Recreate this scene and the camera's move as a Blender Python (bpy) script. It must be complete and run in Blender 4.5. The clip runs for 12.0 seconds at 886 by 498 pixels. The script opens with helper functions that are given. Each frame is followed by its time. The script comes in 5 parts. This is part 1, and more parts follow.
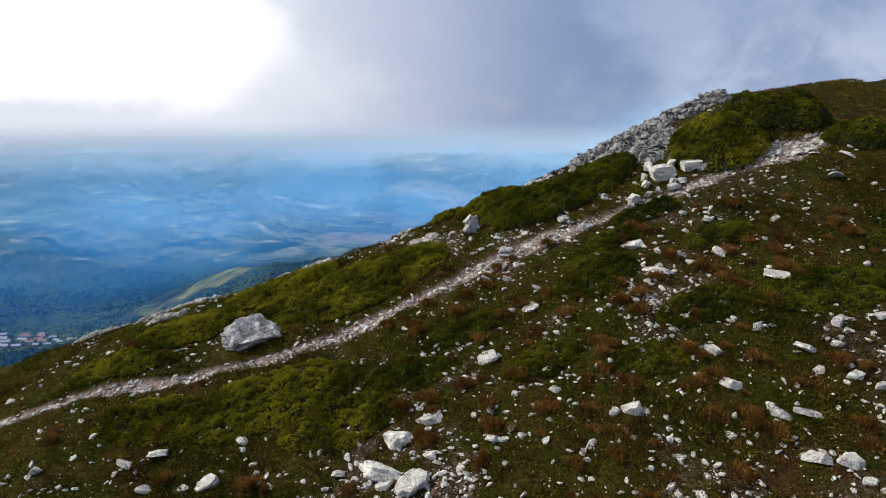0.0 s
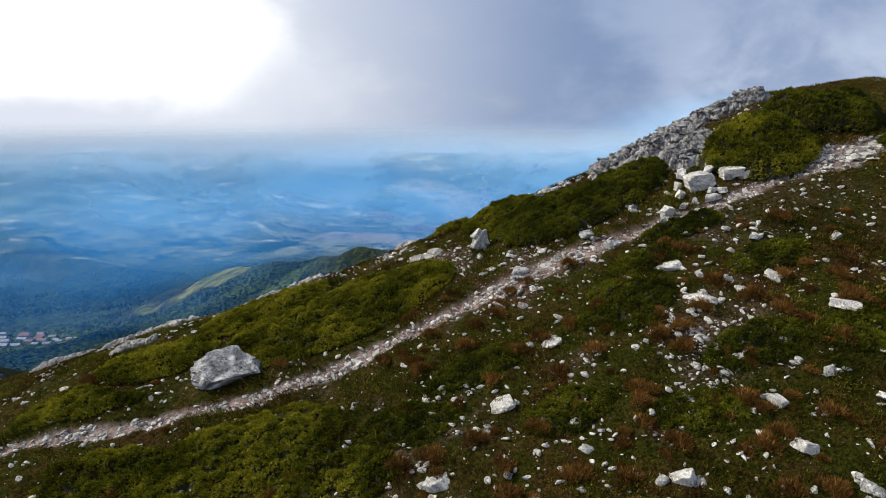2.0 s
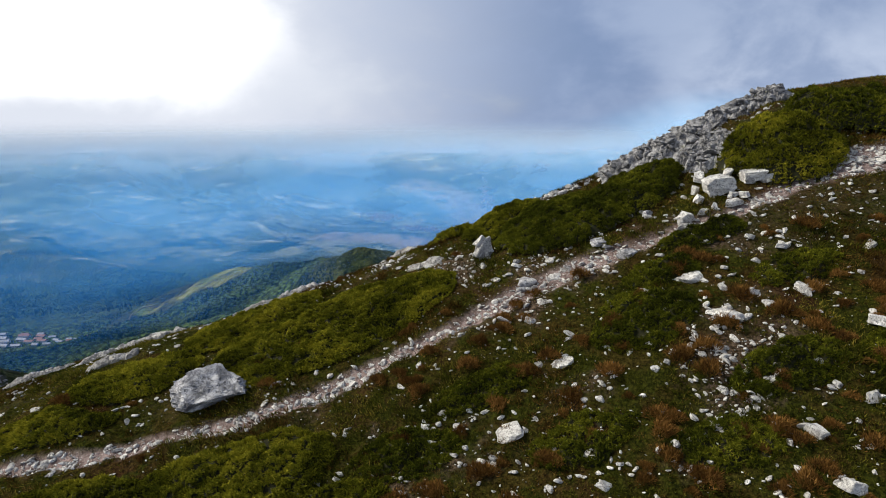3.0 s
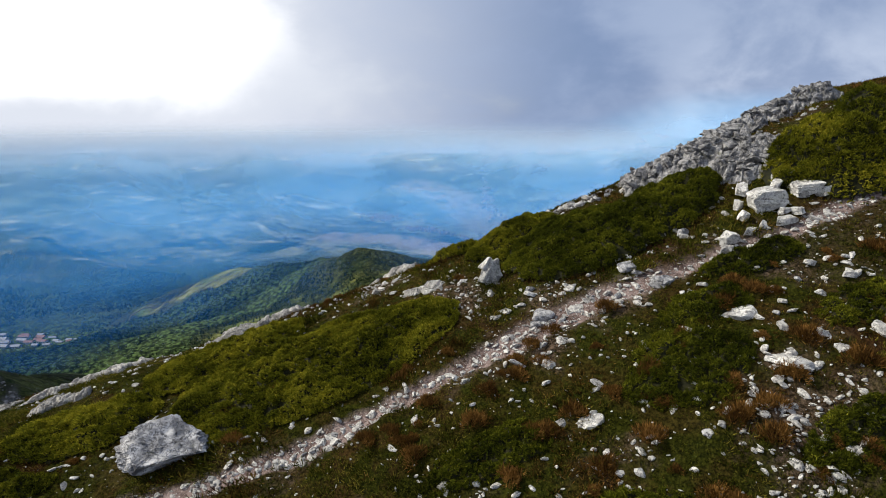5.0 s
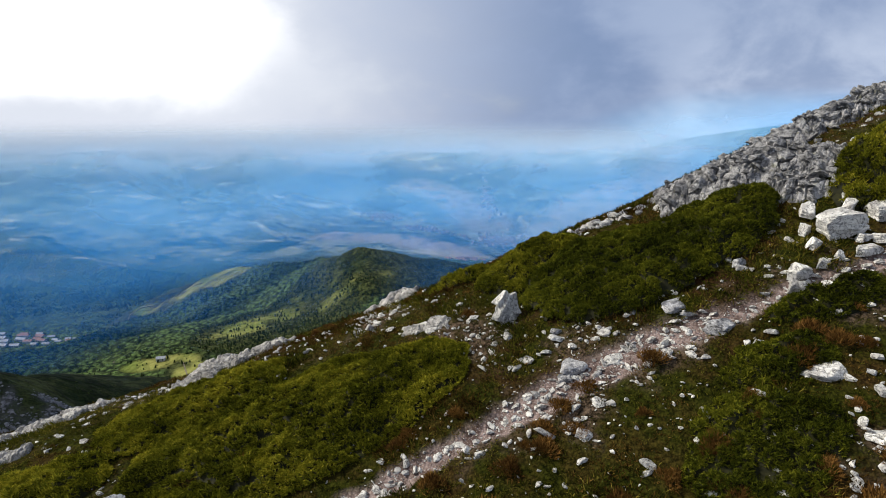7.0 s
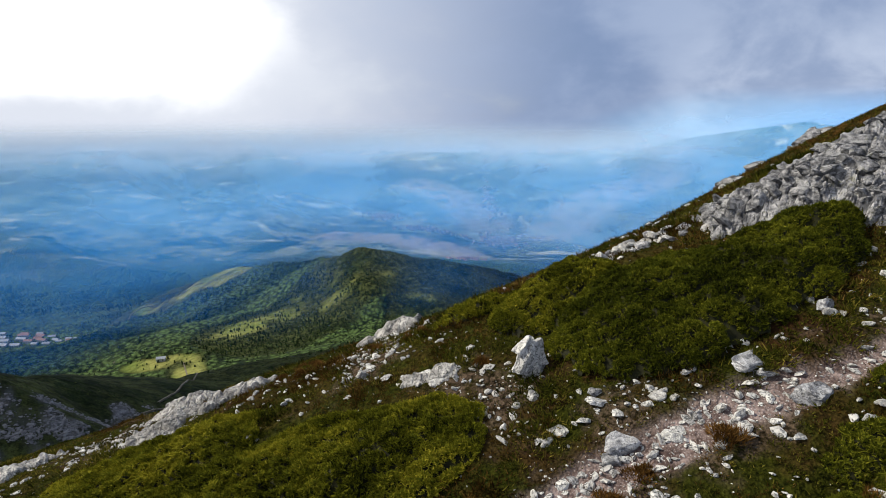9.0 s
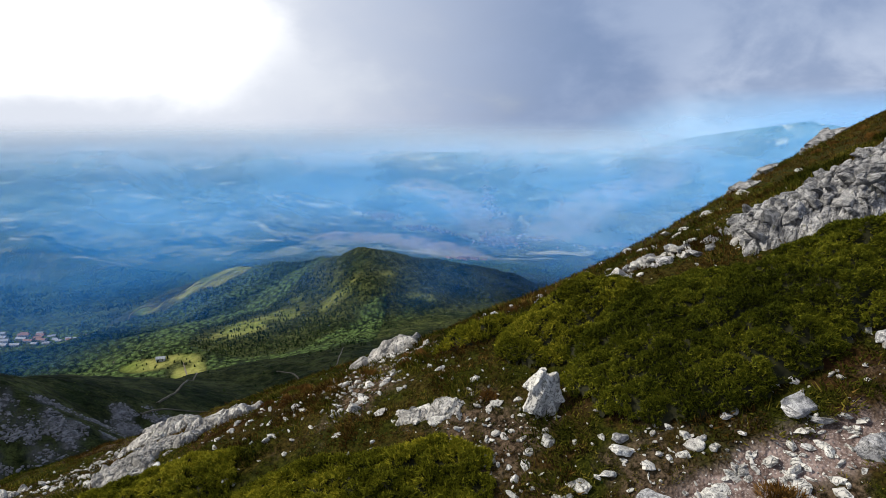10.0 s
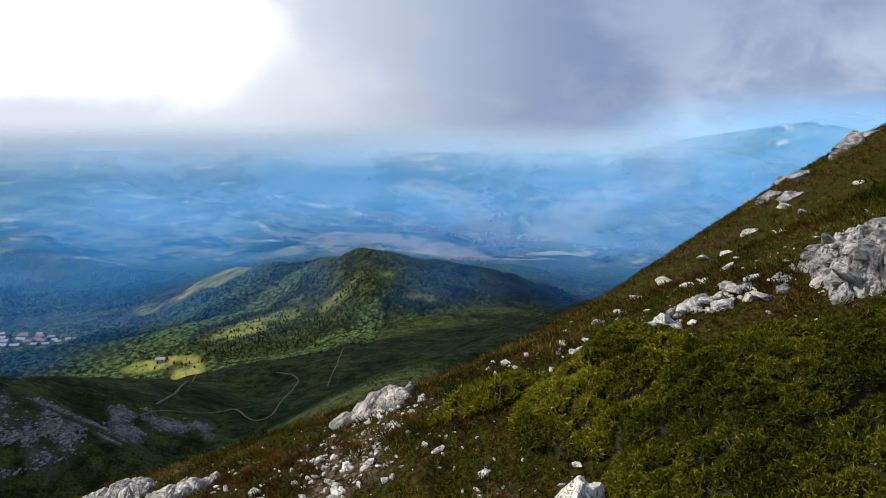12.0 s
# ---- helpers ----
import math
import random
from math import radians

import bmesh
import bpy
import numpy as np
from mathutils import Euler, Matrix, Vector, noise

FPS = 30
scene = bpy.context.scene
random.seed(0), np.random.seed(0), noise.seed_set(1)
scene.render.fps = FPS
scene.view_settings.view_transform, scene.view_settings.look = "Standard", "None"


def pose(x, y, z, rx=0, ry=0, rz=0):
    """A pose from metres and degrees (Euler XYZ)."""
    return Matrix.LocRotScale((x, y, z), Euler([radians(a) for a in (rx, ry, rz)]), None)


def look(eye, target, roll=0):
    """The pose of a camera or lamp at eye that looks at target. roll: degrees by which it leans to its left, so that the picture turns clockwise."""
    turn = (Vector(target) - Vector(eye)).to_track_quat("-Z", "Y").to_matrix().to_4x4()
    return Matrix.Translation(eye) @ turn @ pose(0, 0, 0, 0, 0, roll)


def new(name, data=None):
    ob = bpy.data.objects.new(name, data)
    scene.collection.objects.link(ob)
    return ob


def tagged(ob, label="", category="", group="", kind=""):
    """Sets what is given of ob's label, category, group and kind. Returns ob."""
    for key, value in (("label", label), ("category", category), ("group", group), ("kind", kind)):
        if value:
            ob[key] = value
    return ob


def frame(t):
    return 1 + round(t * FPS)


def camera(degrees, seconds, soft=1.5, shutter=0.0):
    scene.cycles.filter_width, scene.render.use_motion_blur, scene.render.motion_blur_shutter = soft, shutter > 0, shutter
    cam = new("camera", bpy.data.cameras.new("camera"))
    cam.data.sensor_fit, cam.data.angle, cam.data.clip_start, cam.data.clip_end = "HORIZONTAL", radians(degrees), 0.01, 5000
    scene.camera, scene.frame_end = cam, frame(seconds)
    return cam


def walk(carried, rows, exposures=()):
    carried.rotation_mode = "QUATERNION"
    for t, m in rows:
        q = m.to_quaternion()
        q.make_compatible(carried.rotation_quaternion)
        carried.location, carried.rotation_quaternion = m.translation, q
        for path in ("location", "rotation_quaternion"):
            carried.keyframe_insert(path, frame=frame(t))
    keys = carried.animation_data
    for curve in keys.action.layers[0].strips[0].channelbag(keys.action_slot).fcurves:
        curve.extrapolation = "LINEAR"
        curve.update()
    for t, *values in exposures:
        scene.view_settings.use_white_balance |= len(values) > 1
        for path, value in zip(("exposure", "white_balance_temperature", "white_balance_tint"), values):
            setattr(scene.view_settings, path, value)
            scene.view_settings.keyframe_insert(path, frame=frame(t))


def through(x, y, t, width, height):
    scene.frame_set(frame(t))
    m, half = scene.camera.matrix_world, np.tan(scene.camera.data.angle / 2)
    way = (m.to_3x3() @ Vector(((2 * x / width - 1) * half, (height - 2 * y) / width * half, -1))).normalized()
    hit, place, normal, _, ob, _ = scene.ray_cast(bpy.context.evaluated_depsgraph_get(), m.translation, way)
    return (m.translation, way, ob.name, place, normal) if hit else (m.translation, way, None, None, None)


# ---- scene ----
cam = camera(75.0, 12.0, soft=0.8)
METRES, EYE, TILT, LEAN, TURN = 14.0, 0.0, -13.0, 0.0, 0.0
ROWS = [
    (0, 0, 0, 0, -0, 0, 0),
    (0.5, -0.0023, 0.041, 0.0105, 0, -0.0195, -0),
    (1, -0.0047, 0.0814, 0.0196, -0.0065, -0.0325, -0.03),
    (1.5, -0.0077, 0.1217, 0.0288, -0.0065, -0.013, -0.03),
    (2, -0.0097, 0.1604, 0.0384, -0.0195, -0.0585, -0.05),
    (2.5, -0.0108, 0.1986, 0.0459, -0.026, -0.0585, -0.04),
    (3, -0.0104, 0.237, 0.054, 0, -0.0325, -0.02),
    (5, -0.0108, 0.3893, 0.0919, 0.039, 0, -0.03),
    (5.5, -0.0125, 0.427, 0.1024, 0.0325, -0.0065, -0.05),
    (6, -0.0149, 0.4649, 0.114, 0.026, -0.0195, -0.08),
    (6.5, -0.0175, 0.5027, 0.1252, 0.026, -0.0455, -0.09),
    (7, -0.0206, 0.5408, 0.1359, 0.0195, -0.0715, -0.11),
    (9, -0.0289, 0.6945, 0.1738, 0.0909, -0.0844, -0.16),
    (9.5, -0.0298, 0.7338, 0.1843, 0.0909, -0.1169, -0.16),
    (10, -0.0303, 0.7731, 0.1942, 0.0974, -0.1104, -0.18),
    (10.5, -0.0303, 0.8123, 0.2051, 0.1169, -0.1364, -0.16),
    (11, -0.0308, 0.8514, 0.2154, 0.1299, -0.1364, -0.17),
    (11.5, -0.0303, 0.8904, 0.225, 0.1364, -0.0844, -0.19),
    (12, -0.0294, 0.9295, 0.235, 0.1364, -0.0844, -0.2),
]
walk(cam, [(t, pose(0, 0, EYE, TILT, LEAN, TURN) @ pose(METRES * x, METRES * y, METRES * z, 90 + pitch, roll, yaw)) for t, x, y, z, yaw, pitch, roll in ROWS])

# ---- light ----
SUN_AZ, SUN_EL = -84.0, 42.0
SUN_WAY = Vector((math.sin(radians(SUN_AZ)) * math.cos(radians(SUN_EL)), math.cos(radians(SUN_AZ)) * math.cos(radians(SUN_EL)), math.sin(radians(SUN_EL))))
sun = new("sun", bpy.data.lights.new("sun", "SUN"))
sun.data.energy, sun.data.angle, sun.data.color = 4.6, radians(2.0), (1.0, 0.93, 0.78)
sun.matrix_world = look(SUN_WAY * 100, (0, 0, 0))


def node(tree, kind, **given):
    n = tree.nodes.new(kind)
    for key, value in given.items():
        if key == "blend":
            n.blend_type = value
        elif key == "op":
            n.operation = value
        elif key == "dims":
            n.noise_dimensions = value
        elif key == "feature":
            n.feature = value
        elif key == "dtype":
            n.data_type = value
        elif key == "attr":
            n.attribute_name = value
    return n


def wire(tree, value, socket):
    if hasattr(value, "is_output"):
        tree.links.new(value, socket)
    else:
        socket.default_value = value


def maths(tree, op, a, b=0.0, clamp=False):
    n = node(tree, "ShaderNodeMath", op=op)
    n.use_clamp = clamp
    wire(tree, a, n.inputs[0])
    wire(tree, b, n.inputs[1])
    return n.outputs[0]


def ramp(tree, value, lo, hi, a=0.0, b=1.0):
    n = node(tree, "ShaderNodeMapRange")
    n.interpolation_type = "SMOOTHSTEP"
    wire(tree, value, n.inputs[0])
    for i, v in enumerate((lo, hi, a, b)):
        wire(tree, v, n.inputs[i + 1])
    return n.outputs[0]


def blend(tree, factor, a, b, kind="MIX"):
    n = node(tree, "ShaderNodeMix", dtype="RGBA", blend=kind)
    wire(tree, factor, n.inputs[0])
    wire(tree, (*a, 1) if isinstance(a, tuple) else a, n.inputs[6])
    wire(tree, (*b, 1) if isinstance(b, tuple) else b, n.inputs[7])
    return n.outputs[2]


def grain(tree, where, scale, detail=4.0, rough=0.55, distort=0.0):
    n = node(tree, "ShaderNodeTexNoise")
    wire(tree, where, n.inputs["Vector"])
    n.inputs["Scale"].default_value, n.inputs["Detail"].default_value = scale, detail
    n.inputs["Roughness"].default_value, n.inputs["Distortion"].default_value = rough, distort
    return n.outputs[0]


def cells(tree, where, scale, feature="F1"):
    n = node(tree, "ShaderNodeTexVoronoi", feature=feature)
    wire(tree, where, n.inputs["Vector"])
    n.inputs["Scale"].default_value = scale
    return n


world = bpy.data.worlds.new("sky")
scene.world = world
world.use_nodes = True
wt = world.node_tree
wt.nodes.clear()
sky_tex = wt.nodes.new("ShaderNodeTexSky")
sky_tex.sky_type, sky_tex.sun_disc = "NISHITA", False
sky_tex.sun_elevation, sky_tex.sun_rotation, sky_tex.altitude = radians(SUN_EL), radians(SUN_AZ), 1800
way = wt.nodes.new("ShaderNodeTexCoord").outputs["Generated"]
squash = wt.nodes.new("ShaderNodeVectorMath")
squash.operation = "MULTIPLY"
wt.links.new(way, squash.inputs[0])
squash.inputs[1].default_value = (1.0, 1.0, 1.7)
toward = wt.nodes.new("ShaderNodeVectorMath")
toward.operation = "DOT_PRODUCT"
wt.links.new(way, toward.inputs[0])
toward.inputs[1].default_value = (-0.727, 0.355, 0.588)
billow = grain(wt, squash.outputs[0], 2.3, 6.0, 0.55, 0.35)
wisps = grain(wt, squash.outputs[0], 4.5, 6.0, 0.55, 0.25)
height = wt.nodes.new("ShaderNodeSeparateXYZ")
wt.links.new(way, height.inputs[0])
east, north, up = height.outputs
ahead = maths(wt, "MAXIMUM", north, 0.2)
side, rise = maths(wt, "DIVIDE", east, ahead), maths(wt, "DIVIDE", up, ahead)
ragged = maths(wt, "ADD", maths(wt, "MULTIPLY", maths(wt, "SUBTRACT", billow, 0.5), 0.30), maths(wt, "MULTIPLY", maths(wt, "SUBTRACT", wisps, 0.5), 0.20))
clear = wt.nodes.new("ShaderNodeVectorMath")
clear.operation = "SCALE"
wt.links.new(sky_tex.outputs[0], clear.inputs[0])
clear.inputs["Scale"].default_value = 0.10
lump = maths(wt, "ADD", maths(wt, "MULTIPLY", billow, 0.55), maths(wt, "MULTIPLY", wisps, 0.45))
# heavy cloud, thinner towards the sun and with pale streaks away from it
grey = blend(wt, ramp(wt, lump, 0.38, 0.62), (0.20, 0.285, 0.48), (0.37, 0.46, 0.65))
deck = blend(wt, ramp(wt, lump, 0.25, 0.48, 0.6, 1.0), clear.outputs[0], grey)
thin = ramp(wt, maths(wt, "ADD", side, maths(wt, "MULTIPLY", ragged, 1.6)), 0.22, -0.42)
pale = blend(wt, maths(wt, "MULTIPLY", thin, 0.95), deck, (0.79, 0.83, 0.92))
low = maths(wt, "MULTIPLY", ramp(wt, maths(wt, "ADD", rise, maths(wt, "MULTIPLY", ragged, 0.35)), 0.24, 0.02), ramp(wt, side, 0.30, 0.55))
pale = blend(wt, maths(wt, "MULTIPLY", low, ramp(wt, wisps, 0.42, 0.62, 0.15, 0.9)), pale, (0.66, 0.74, 0.90))
# the break in the cloud round the sun: low ahead, and wider overhead towards it
break_low = maths(wt, "MULTIPLY", ramp(wt, maths(wt, "ADD", side, maths(wt, "MULTIPLY", ragged, 0.8)), -0.24, -0.40), ramp(wt, maths(wt, "ADD", rise, maths(wt, "MULTIPLY", ragged, 0.9)), -0.02, 0.11))
break_low = maths(wt, "MULTIPLY", break_low, ramp(wt, north, 0.15, 0.35))
near_sun = maths(wt, "ADD", toward.outputs["Value"], maths(wt, "MULTIPLY", maths(wt, "SUBTRACT", billow, 0.5), 0.45))
break_high = maths(wt, "MULTIPLY", ramp(wt, near_sun, 0.72, 0.95), ramp(wt, up, 0.12, 0.3))
bright = blend(wt, maths(wt, "MAXIMUM", break_low, break_high), pale, (1.4, 1.4, 1.4))
back = wt.nodes.new("ShaderNodeBackground")
wt.links.new(bright, back.inputs[0])
back.inputs[1].default_value = 1.0
wt.links.new(back.outputs[0], wt.nodes.new("ShaderNodeOutputWorld").inputs[0])

# ---- materials ----
def material(name, rough=0.9, gloss=0.25):
    m = bpy.data.materials.new(name)
    m.use_nodes = True
    t = m.node_tree
    b = t.nodes["Principled BSDF"]
    b.inputs["Roughness"].default_value = rough
    b.inputs["Specular IOR Level"].default_value = gloss
    return m, t, b


def place_of(t):
    return t.nodes.new("ShaderNodeTexCoord").outputs["Object"]


def world_place(t):
    return t.nodes.new("ShaderNodeNewGeometry").outputs["Position"]


def bump(t, b, height, strength=0.5, distance=0.03):
    n = t.nodes.new("ShaderNodeBump")
    n.inputs["Strength"].default_value, n.inputs["Distance"].default_value = strength, distance
    wire(t, height, n.inputs["Height"])
    t.links.new(n.outputs[0], b.inputs["Normal"])


def attribute(t, name):
    return node(t, "ShaderNodeAttribute", attr=name).outputs["Fac"]


def ground_material():
    m, t, b = material("turf_and_soil", 0.95, 0.02)
    w = world_place(t)
    big, mid, fine = grain(t, w, 0.35, 4), grain(t, w, 1.7, 5), grain(t, w, 14.0, 6, 0.65)
    green = blend(t, ramp(t, fine, 0.3, 0.7), (0.006, 0.008, 0.0015), (0.040, 0.043, 0.006))
    olive = blend(t, ramp(t, fine, 0.3, 0.7), (0.009, 0.0075, 0.0018), (0.056, 0.043, 0.010))
    russet = blend(t, ramp(t, fine, 0.3, 0.7), (0.015, 0.008, 0.004), (0.058, 0.029, 0.012))
    turf = blend(t, ramp(t, mid, 0.42, 0.62), green, olive)
    turf = blend(t, maths(t, "MULTIPLY", ramp(t, big, 0.48, 0.66), ramp(t, mid, 0.40, 0.55)), turf, russet)
    soil = blend(t, ramp(t, grain(t, w, 11.0, 8, 0.75), 0.40, 0.62), (0.012, 0.009, 0.005), (0.13, 0.092, 0.066))
    bed = blend(t, attribute(t, "bare"), turf, soil)
    grit = cells(t, w, 26.0)
    chips = blend(t, ramp(t, grit.outputs["Distance"], 0.10, 0.55), (0.46, 0.385, 0.375), (0.15, 0.105, 0.095))
    tread = blend(t, ramp(t, grain(t, w, 5.0, 6, 0.65), 0.36, 0.66), (0.085, 0.058, 0.054), (0.34, 0.265, 0.255))
    tread = blend(t, 0.22, tread, chips)
    tread = blend(t, ramp(t, grain(t, w, 2.2, 7, 0.7), 0.50, 0.64, 0.0, 0.8), tread, (0.060, 0.040, 0.036))
    tread = blend(t, ramp(t, grain(t, w, 40.0, 4, 0.7), 0.58, 0.66, 0.0, 0.7), tread, (0.55, 0.50, 0.49))
    t.links.new(blend(t, attribute(t, "path"), bed, tread), b.inputs["Base Color"])
    bump(t, b, maths(t, "ADD", fine, maths(t, "MULTIPLY", grit.outputs["Distance"], 0.6)), 0.8, 0.05)
    return m


def rock_material(name, pale, dark, lichen=0.3):
    m, t, b = material(name, 0.88, 0.25)
    o = place_of(t)
    chance = t.nodes.new("ShaderNodeObjectInfo").outputs["Random"]
    shift = t.nodes.new("ShaderNodeVectorMath")
    shift.operation = "ADD"
    t.links.new(o, shift.inputs[0])
    lift = t.nodes.new("ShaderNodeCombineXYZ")
    wire(t, maths(t, "MULTIPLY", chance, 37.0), lift.inputs[0])
    wire(t, maths(t, "MULTIPLY", chance, 11.0), lift.inputs[2])
    t.links.new(lift.outputs[0], shift.inputs[1])
    p = shift.outputs[0]
    blot, fine, vein = grain(t, p, 3.2, 7, 0.62, 0.4), grain(t, p, 18.0, 8, 0.7), grain(t, p, 6.0, 5, 0.6, 2.2)
    body = blend(t, ramp(t, blot, 0.34, 0.62), dark, pale)
    body = blend(t, ramp(t, fine, 0.50, 0.72, 0.0, 0.28), body, tuple(c * 0.5 for c in dark))
    body = blend(t, ramp(t, grain(t, p, 1.6, 6, 0.6, 1.2), 0.52, 0.62, 0.0, 0.5), body, tuple(c * 0.7 for c in dark))
    crack = maths(t, "ABSOLUTE", maths(t, "SUBTRACT", vein, 0.5))
    body = blend(t, ramp(t, crack, 0.0, 0.030, 0.85, 0.0), body, (0.06, 0.06, 0.065))
    body = blend(t, maths(t, "MULTIPLY", ramp(t, grain(t, p, 4.5, 6, 0.7), 0.56, 0.66), lichen), body, (0.26, 0.26, 0.13))
    tone = t.nodes.new("ShaderNodeHueSaturation")
    t.links.new(body, tone.inputs["Color"])
    wire(t, maths(t, "ADD", 0.82, maths(t, "MULTIPLY", chance, 0.3)), tone.inputs["Value"])
    t.links.new(tone.outputs[0], b.inputs["Base Color"])
    high = maths(t, "ADD", maths(t, "MULTIPLY", blot, 0.7), maths(t, "ADD", maths(t, "MULTIPLY", fine, 0.22), ramp(t, crack, 0.0, 0.03, 0.0, 0.5)))
    bump(t, b, high, 0.8, 0.04)
    return m


def leaf_material(name, shades, patch=0.8, through=0.25):
    """Three shades: picked blade by blade and in patches of the place."""
    m, t, b = material(name, 0.8, 0.04)
    isle = t.nodes.new("ShaderNodeNewGeometry").outputs["Random Per Island"]
    w = world_place(t)
    zone = grain(t, w, patch, 4, 0.6)
    mixed = maths(t, "ADD", maths(t, "MULTIPLY", isle, 0.55), maths(t, "MULTIPLY", ramp(t, zone, 0.32, 0.68), 0.45))
    c = blend(t, ramp(t, mixed, 0.15, 0.55), shades[0], shades[1])
    c = blend(t, ramp(t, mixed, 0.55, 0.92), c, shades[2])
    t.links.new(c, b.inputs["Base Color"])
    glow = t.nodes.new("ShaderNodeBsdfTranslucent")
    t.links.new(c, glow.inputs[0])
    mix = t.nodes.new("ShaderNodeMixShader")
    mix.inputs[0].default_value = through
    t.links.new(b.outputs[0], mix.inputs[1])
    t.links.new(glow.outputs[0], mix.inputs[2])
    t.links.new(mix.outputs[0], t.nodes["Material Output"].inputs[0])
    return m


def plain(name, a, c, scale=8.0, rough=0.85):
    m, t, b = material(name, rough)
    g = grain(t, place_of(t), scale, 5, 0.6)
    t.links.new(blend(t, ramp(t, g, 0.35, 0.65), a, c), b.inputs["Base Color"])
    bump(t, b, g, 0.3, 0.02)
    return m


M_GROUND = ground_material()
M_SLAB = rock_material("pale_bedrock", (0.56, 0.54, 0.52), (0.27, 0.26, 0.255), 0.25)
M_LIME = rock_material("white_limestone", (0.76, 0.745, 0.73), (0.46, 0.445, 0.44), 0.14)
M_GREYROCK = rock_material("grey_limestone", (0.42, 0.415, 0.43), (0.07, 0.072, 0.084), 0.3)
M_BOULDER = rock_material("weathered_limestone", (0.62, 0.615, 0.64), (0.14, 0.145, 0.17), 0.15)
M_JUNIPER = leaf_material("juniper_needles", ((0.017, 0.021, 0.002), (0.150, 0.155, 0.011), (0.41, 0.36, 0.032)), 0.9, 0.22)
# darker copy of the needles, with shade put into its colour
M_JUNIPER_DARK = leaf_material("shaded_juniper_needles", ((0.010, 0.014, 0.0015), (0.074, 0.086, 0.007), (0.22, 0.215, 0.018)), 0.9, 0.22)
# near-black: shade in the gaps between needle clumps is put into this colour
M_CORE = plain("twig_gap_shade", (0.006, 0.007, 0.0015), (0.018, 0.018, 0.003), 12)
M_GRASS = leaf_material("mountain_grass", ((0.010, 0.013, 0.0015), (0.060, 0.066, 0.006), (0.25, 0.20, 0.036)), 0.7)
M_DRY = leaf_material("dry_russet_grass", ((0.05, 0.025, 0.008), (0.145, 0.072, 0.018), (0.30, 0.16, 0.045)), 2.0)
M_HEATH = leaf_material("heath_grass", ((0.016, 0.009, 0.002), (0.070, 0.038, 0.008), (0.21, 0.13, 0.034)), 1.1)

# ---- lie of the land ----
def lattice(ix, iy, iz, seed):
    h = (ix * 374761393 + iy * 668265263 + iz * 2147483647 + seed * 1274126177) & 0xFFFFFFFF
    h = ((h ^ (h >> 13)) * 1274126177) & 0xFFFFFFFF
    return ((h ^ (h >> 16)) & 0xFFFF) / 65535.0


def value_noise(x, y, z=0.0, seed=0):
    x, y, z = np.broadcast_arrays(np.asarray(x, float), np.asarray(y, float), np.asarray(z, float))
    i, j, k = (np.floor(c).astype(np.int64) for c in (x, y, z))
    a, b, c = x - i, y - j, z - k
    a, b, c = (q * q * (3 - 2 * q) for q in (a, b, c))
    total = 0.0
    for di in (0, 1):
        for dj in (0, 1):
            for dk in (0, 1):
                total = total + (a if di else 1 - a) * (b if dj else 1 - b) * (c if dk else 1 - c) * lattice(i + di, j + dj, k + dk, seed)
    return total


def fractal(x, y, z=0.0, octaves=4, seed=0):
    total, size, norm = 0.0, 1.0, 0.0
    for o in range(octaves):
        total = total + size * value_noise(np.asarray(x) * 2 ** o, np.asarray(y) * 2 ** o, np.asarray(z) * 2 ** o, seed + o)
        norm += size
        size *= 0.5
    return total / norm - 0.5


def smooth_min(a, b, k):
    h = np.clip(0.5 + 0.5 * (b - a) / k, 0, 1)
    return b * (1 - h) + a * h - k * h * (1 - h)


def ease(a, lo, hi):
    q = np.clip((a - lo) / (hi - lo), 0, 1)
    return q * q * (3 - 2 * q)


def soft(a, k):
    return 0.5 * (a + np.sqrt(a * a + k * k))


def slope(x, y):
    """The flank that the path crosses: it climbs ahead and to the right up to a crest, and falls away behind it."""
    cx, cy = np.clip(x, -9, 10), np.clip(y, 10, 22.5)
    u, v = cx / 10, (cy - 16) / 10
    a = -4.621 + 3.8 * v - 1.82 * v ** 2 - 2.336 * v ** 3 + 2.869 * u + 2.319 * u * v + 1.845 * u * v ** 2 + 0.147 * u ** 2 - 0.095 * u * u * v - 0.82 * u ** 3
    a = a + 0.333 * np.minimum(x + 9, 0) + (0.12 - 0.36 * np.clip((y - 18) / 4.5, 0, 1)) * np.maximum(x - 10, 0) + 0.40 * np.minimum(y - 10, 0) + 0.3 * np.maximum(y - 22.5, 0)
    a = a - 0.42 * np.exp(-((x - 3.6) / 3.2) ** 2 - ((y - 20.8) / 2.6) ** 2)
    w = x - 3
    crest = 23.64 + 1.116 * soft(x - 1, 3)
    b = -4.457 + 0.436 * w + 0.088 * np.sqrt(w * w + 16) - 0.329 * (y - 27) - 0.207 * soft(y - crest, 3) - 0.061 * soft(x - 15, 6)
    return smooth_min(a, b, 0.9)


# the trodden path: x, y, half its width
PATH_X = [-16.0, -11.6, -10.1, -7.9, -5.8, -4.3, -2.8, -1.3, 0.3, 1.6, 2.75, 4.2, 5.3, 6.8, 8.2, 9.7, 10.9, 12.4, 13.6, 17.0]
PATH_Y = [13.9, 13.78, 13.82, 13.92, 14.3, 14.47, 14.78, 15.28, 15.85, 16.25, 16.62, 16.82, 16.97, 17.12, 17.58, 18.0, 18.25, 18.8, 19.05, 19.8]
PATH_W = [0.10, 0.11, 0.12, 0.14, 0.15, 0.18, 0.23, 0.24, 0.2, 0.24, 0.29, 0.27, 0.2, 0.13, 0.14, 0.2, 0.55, 0.34, 0.24, 0.2]


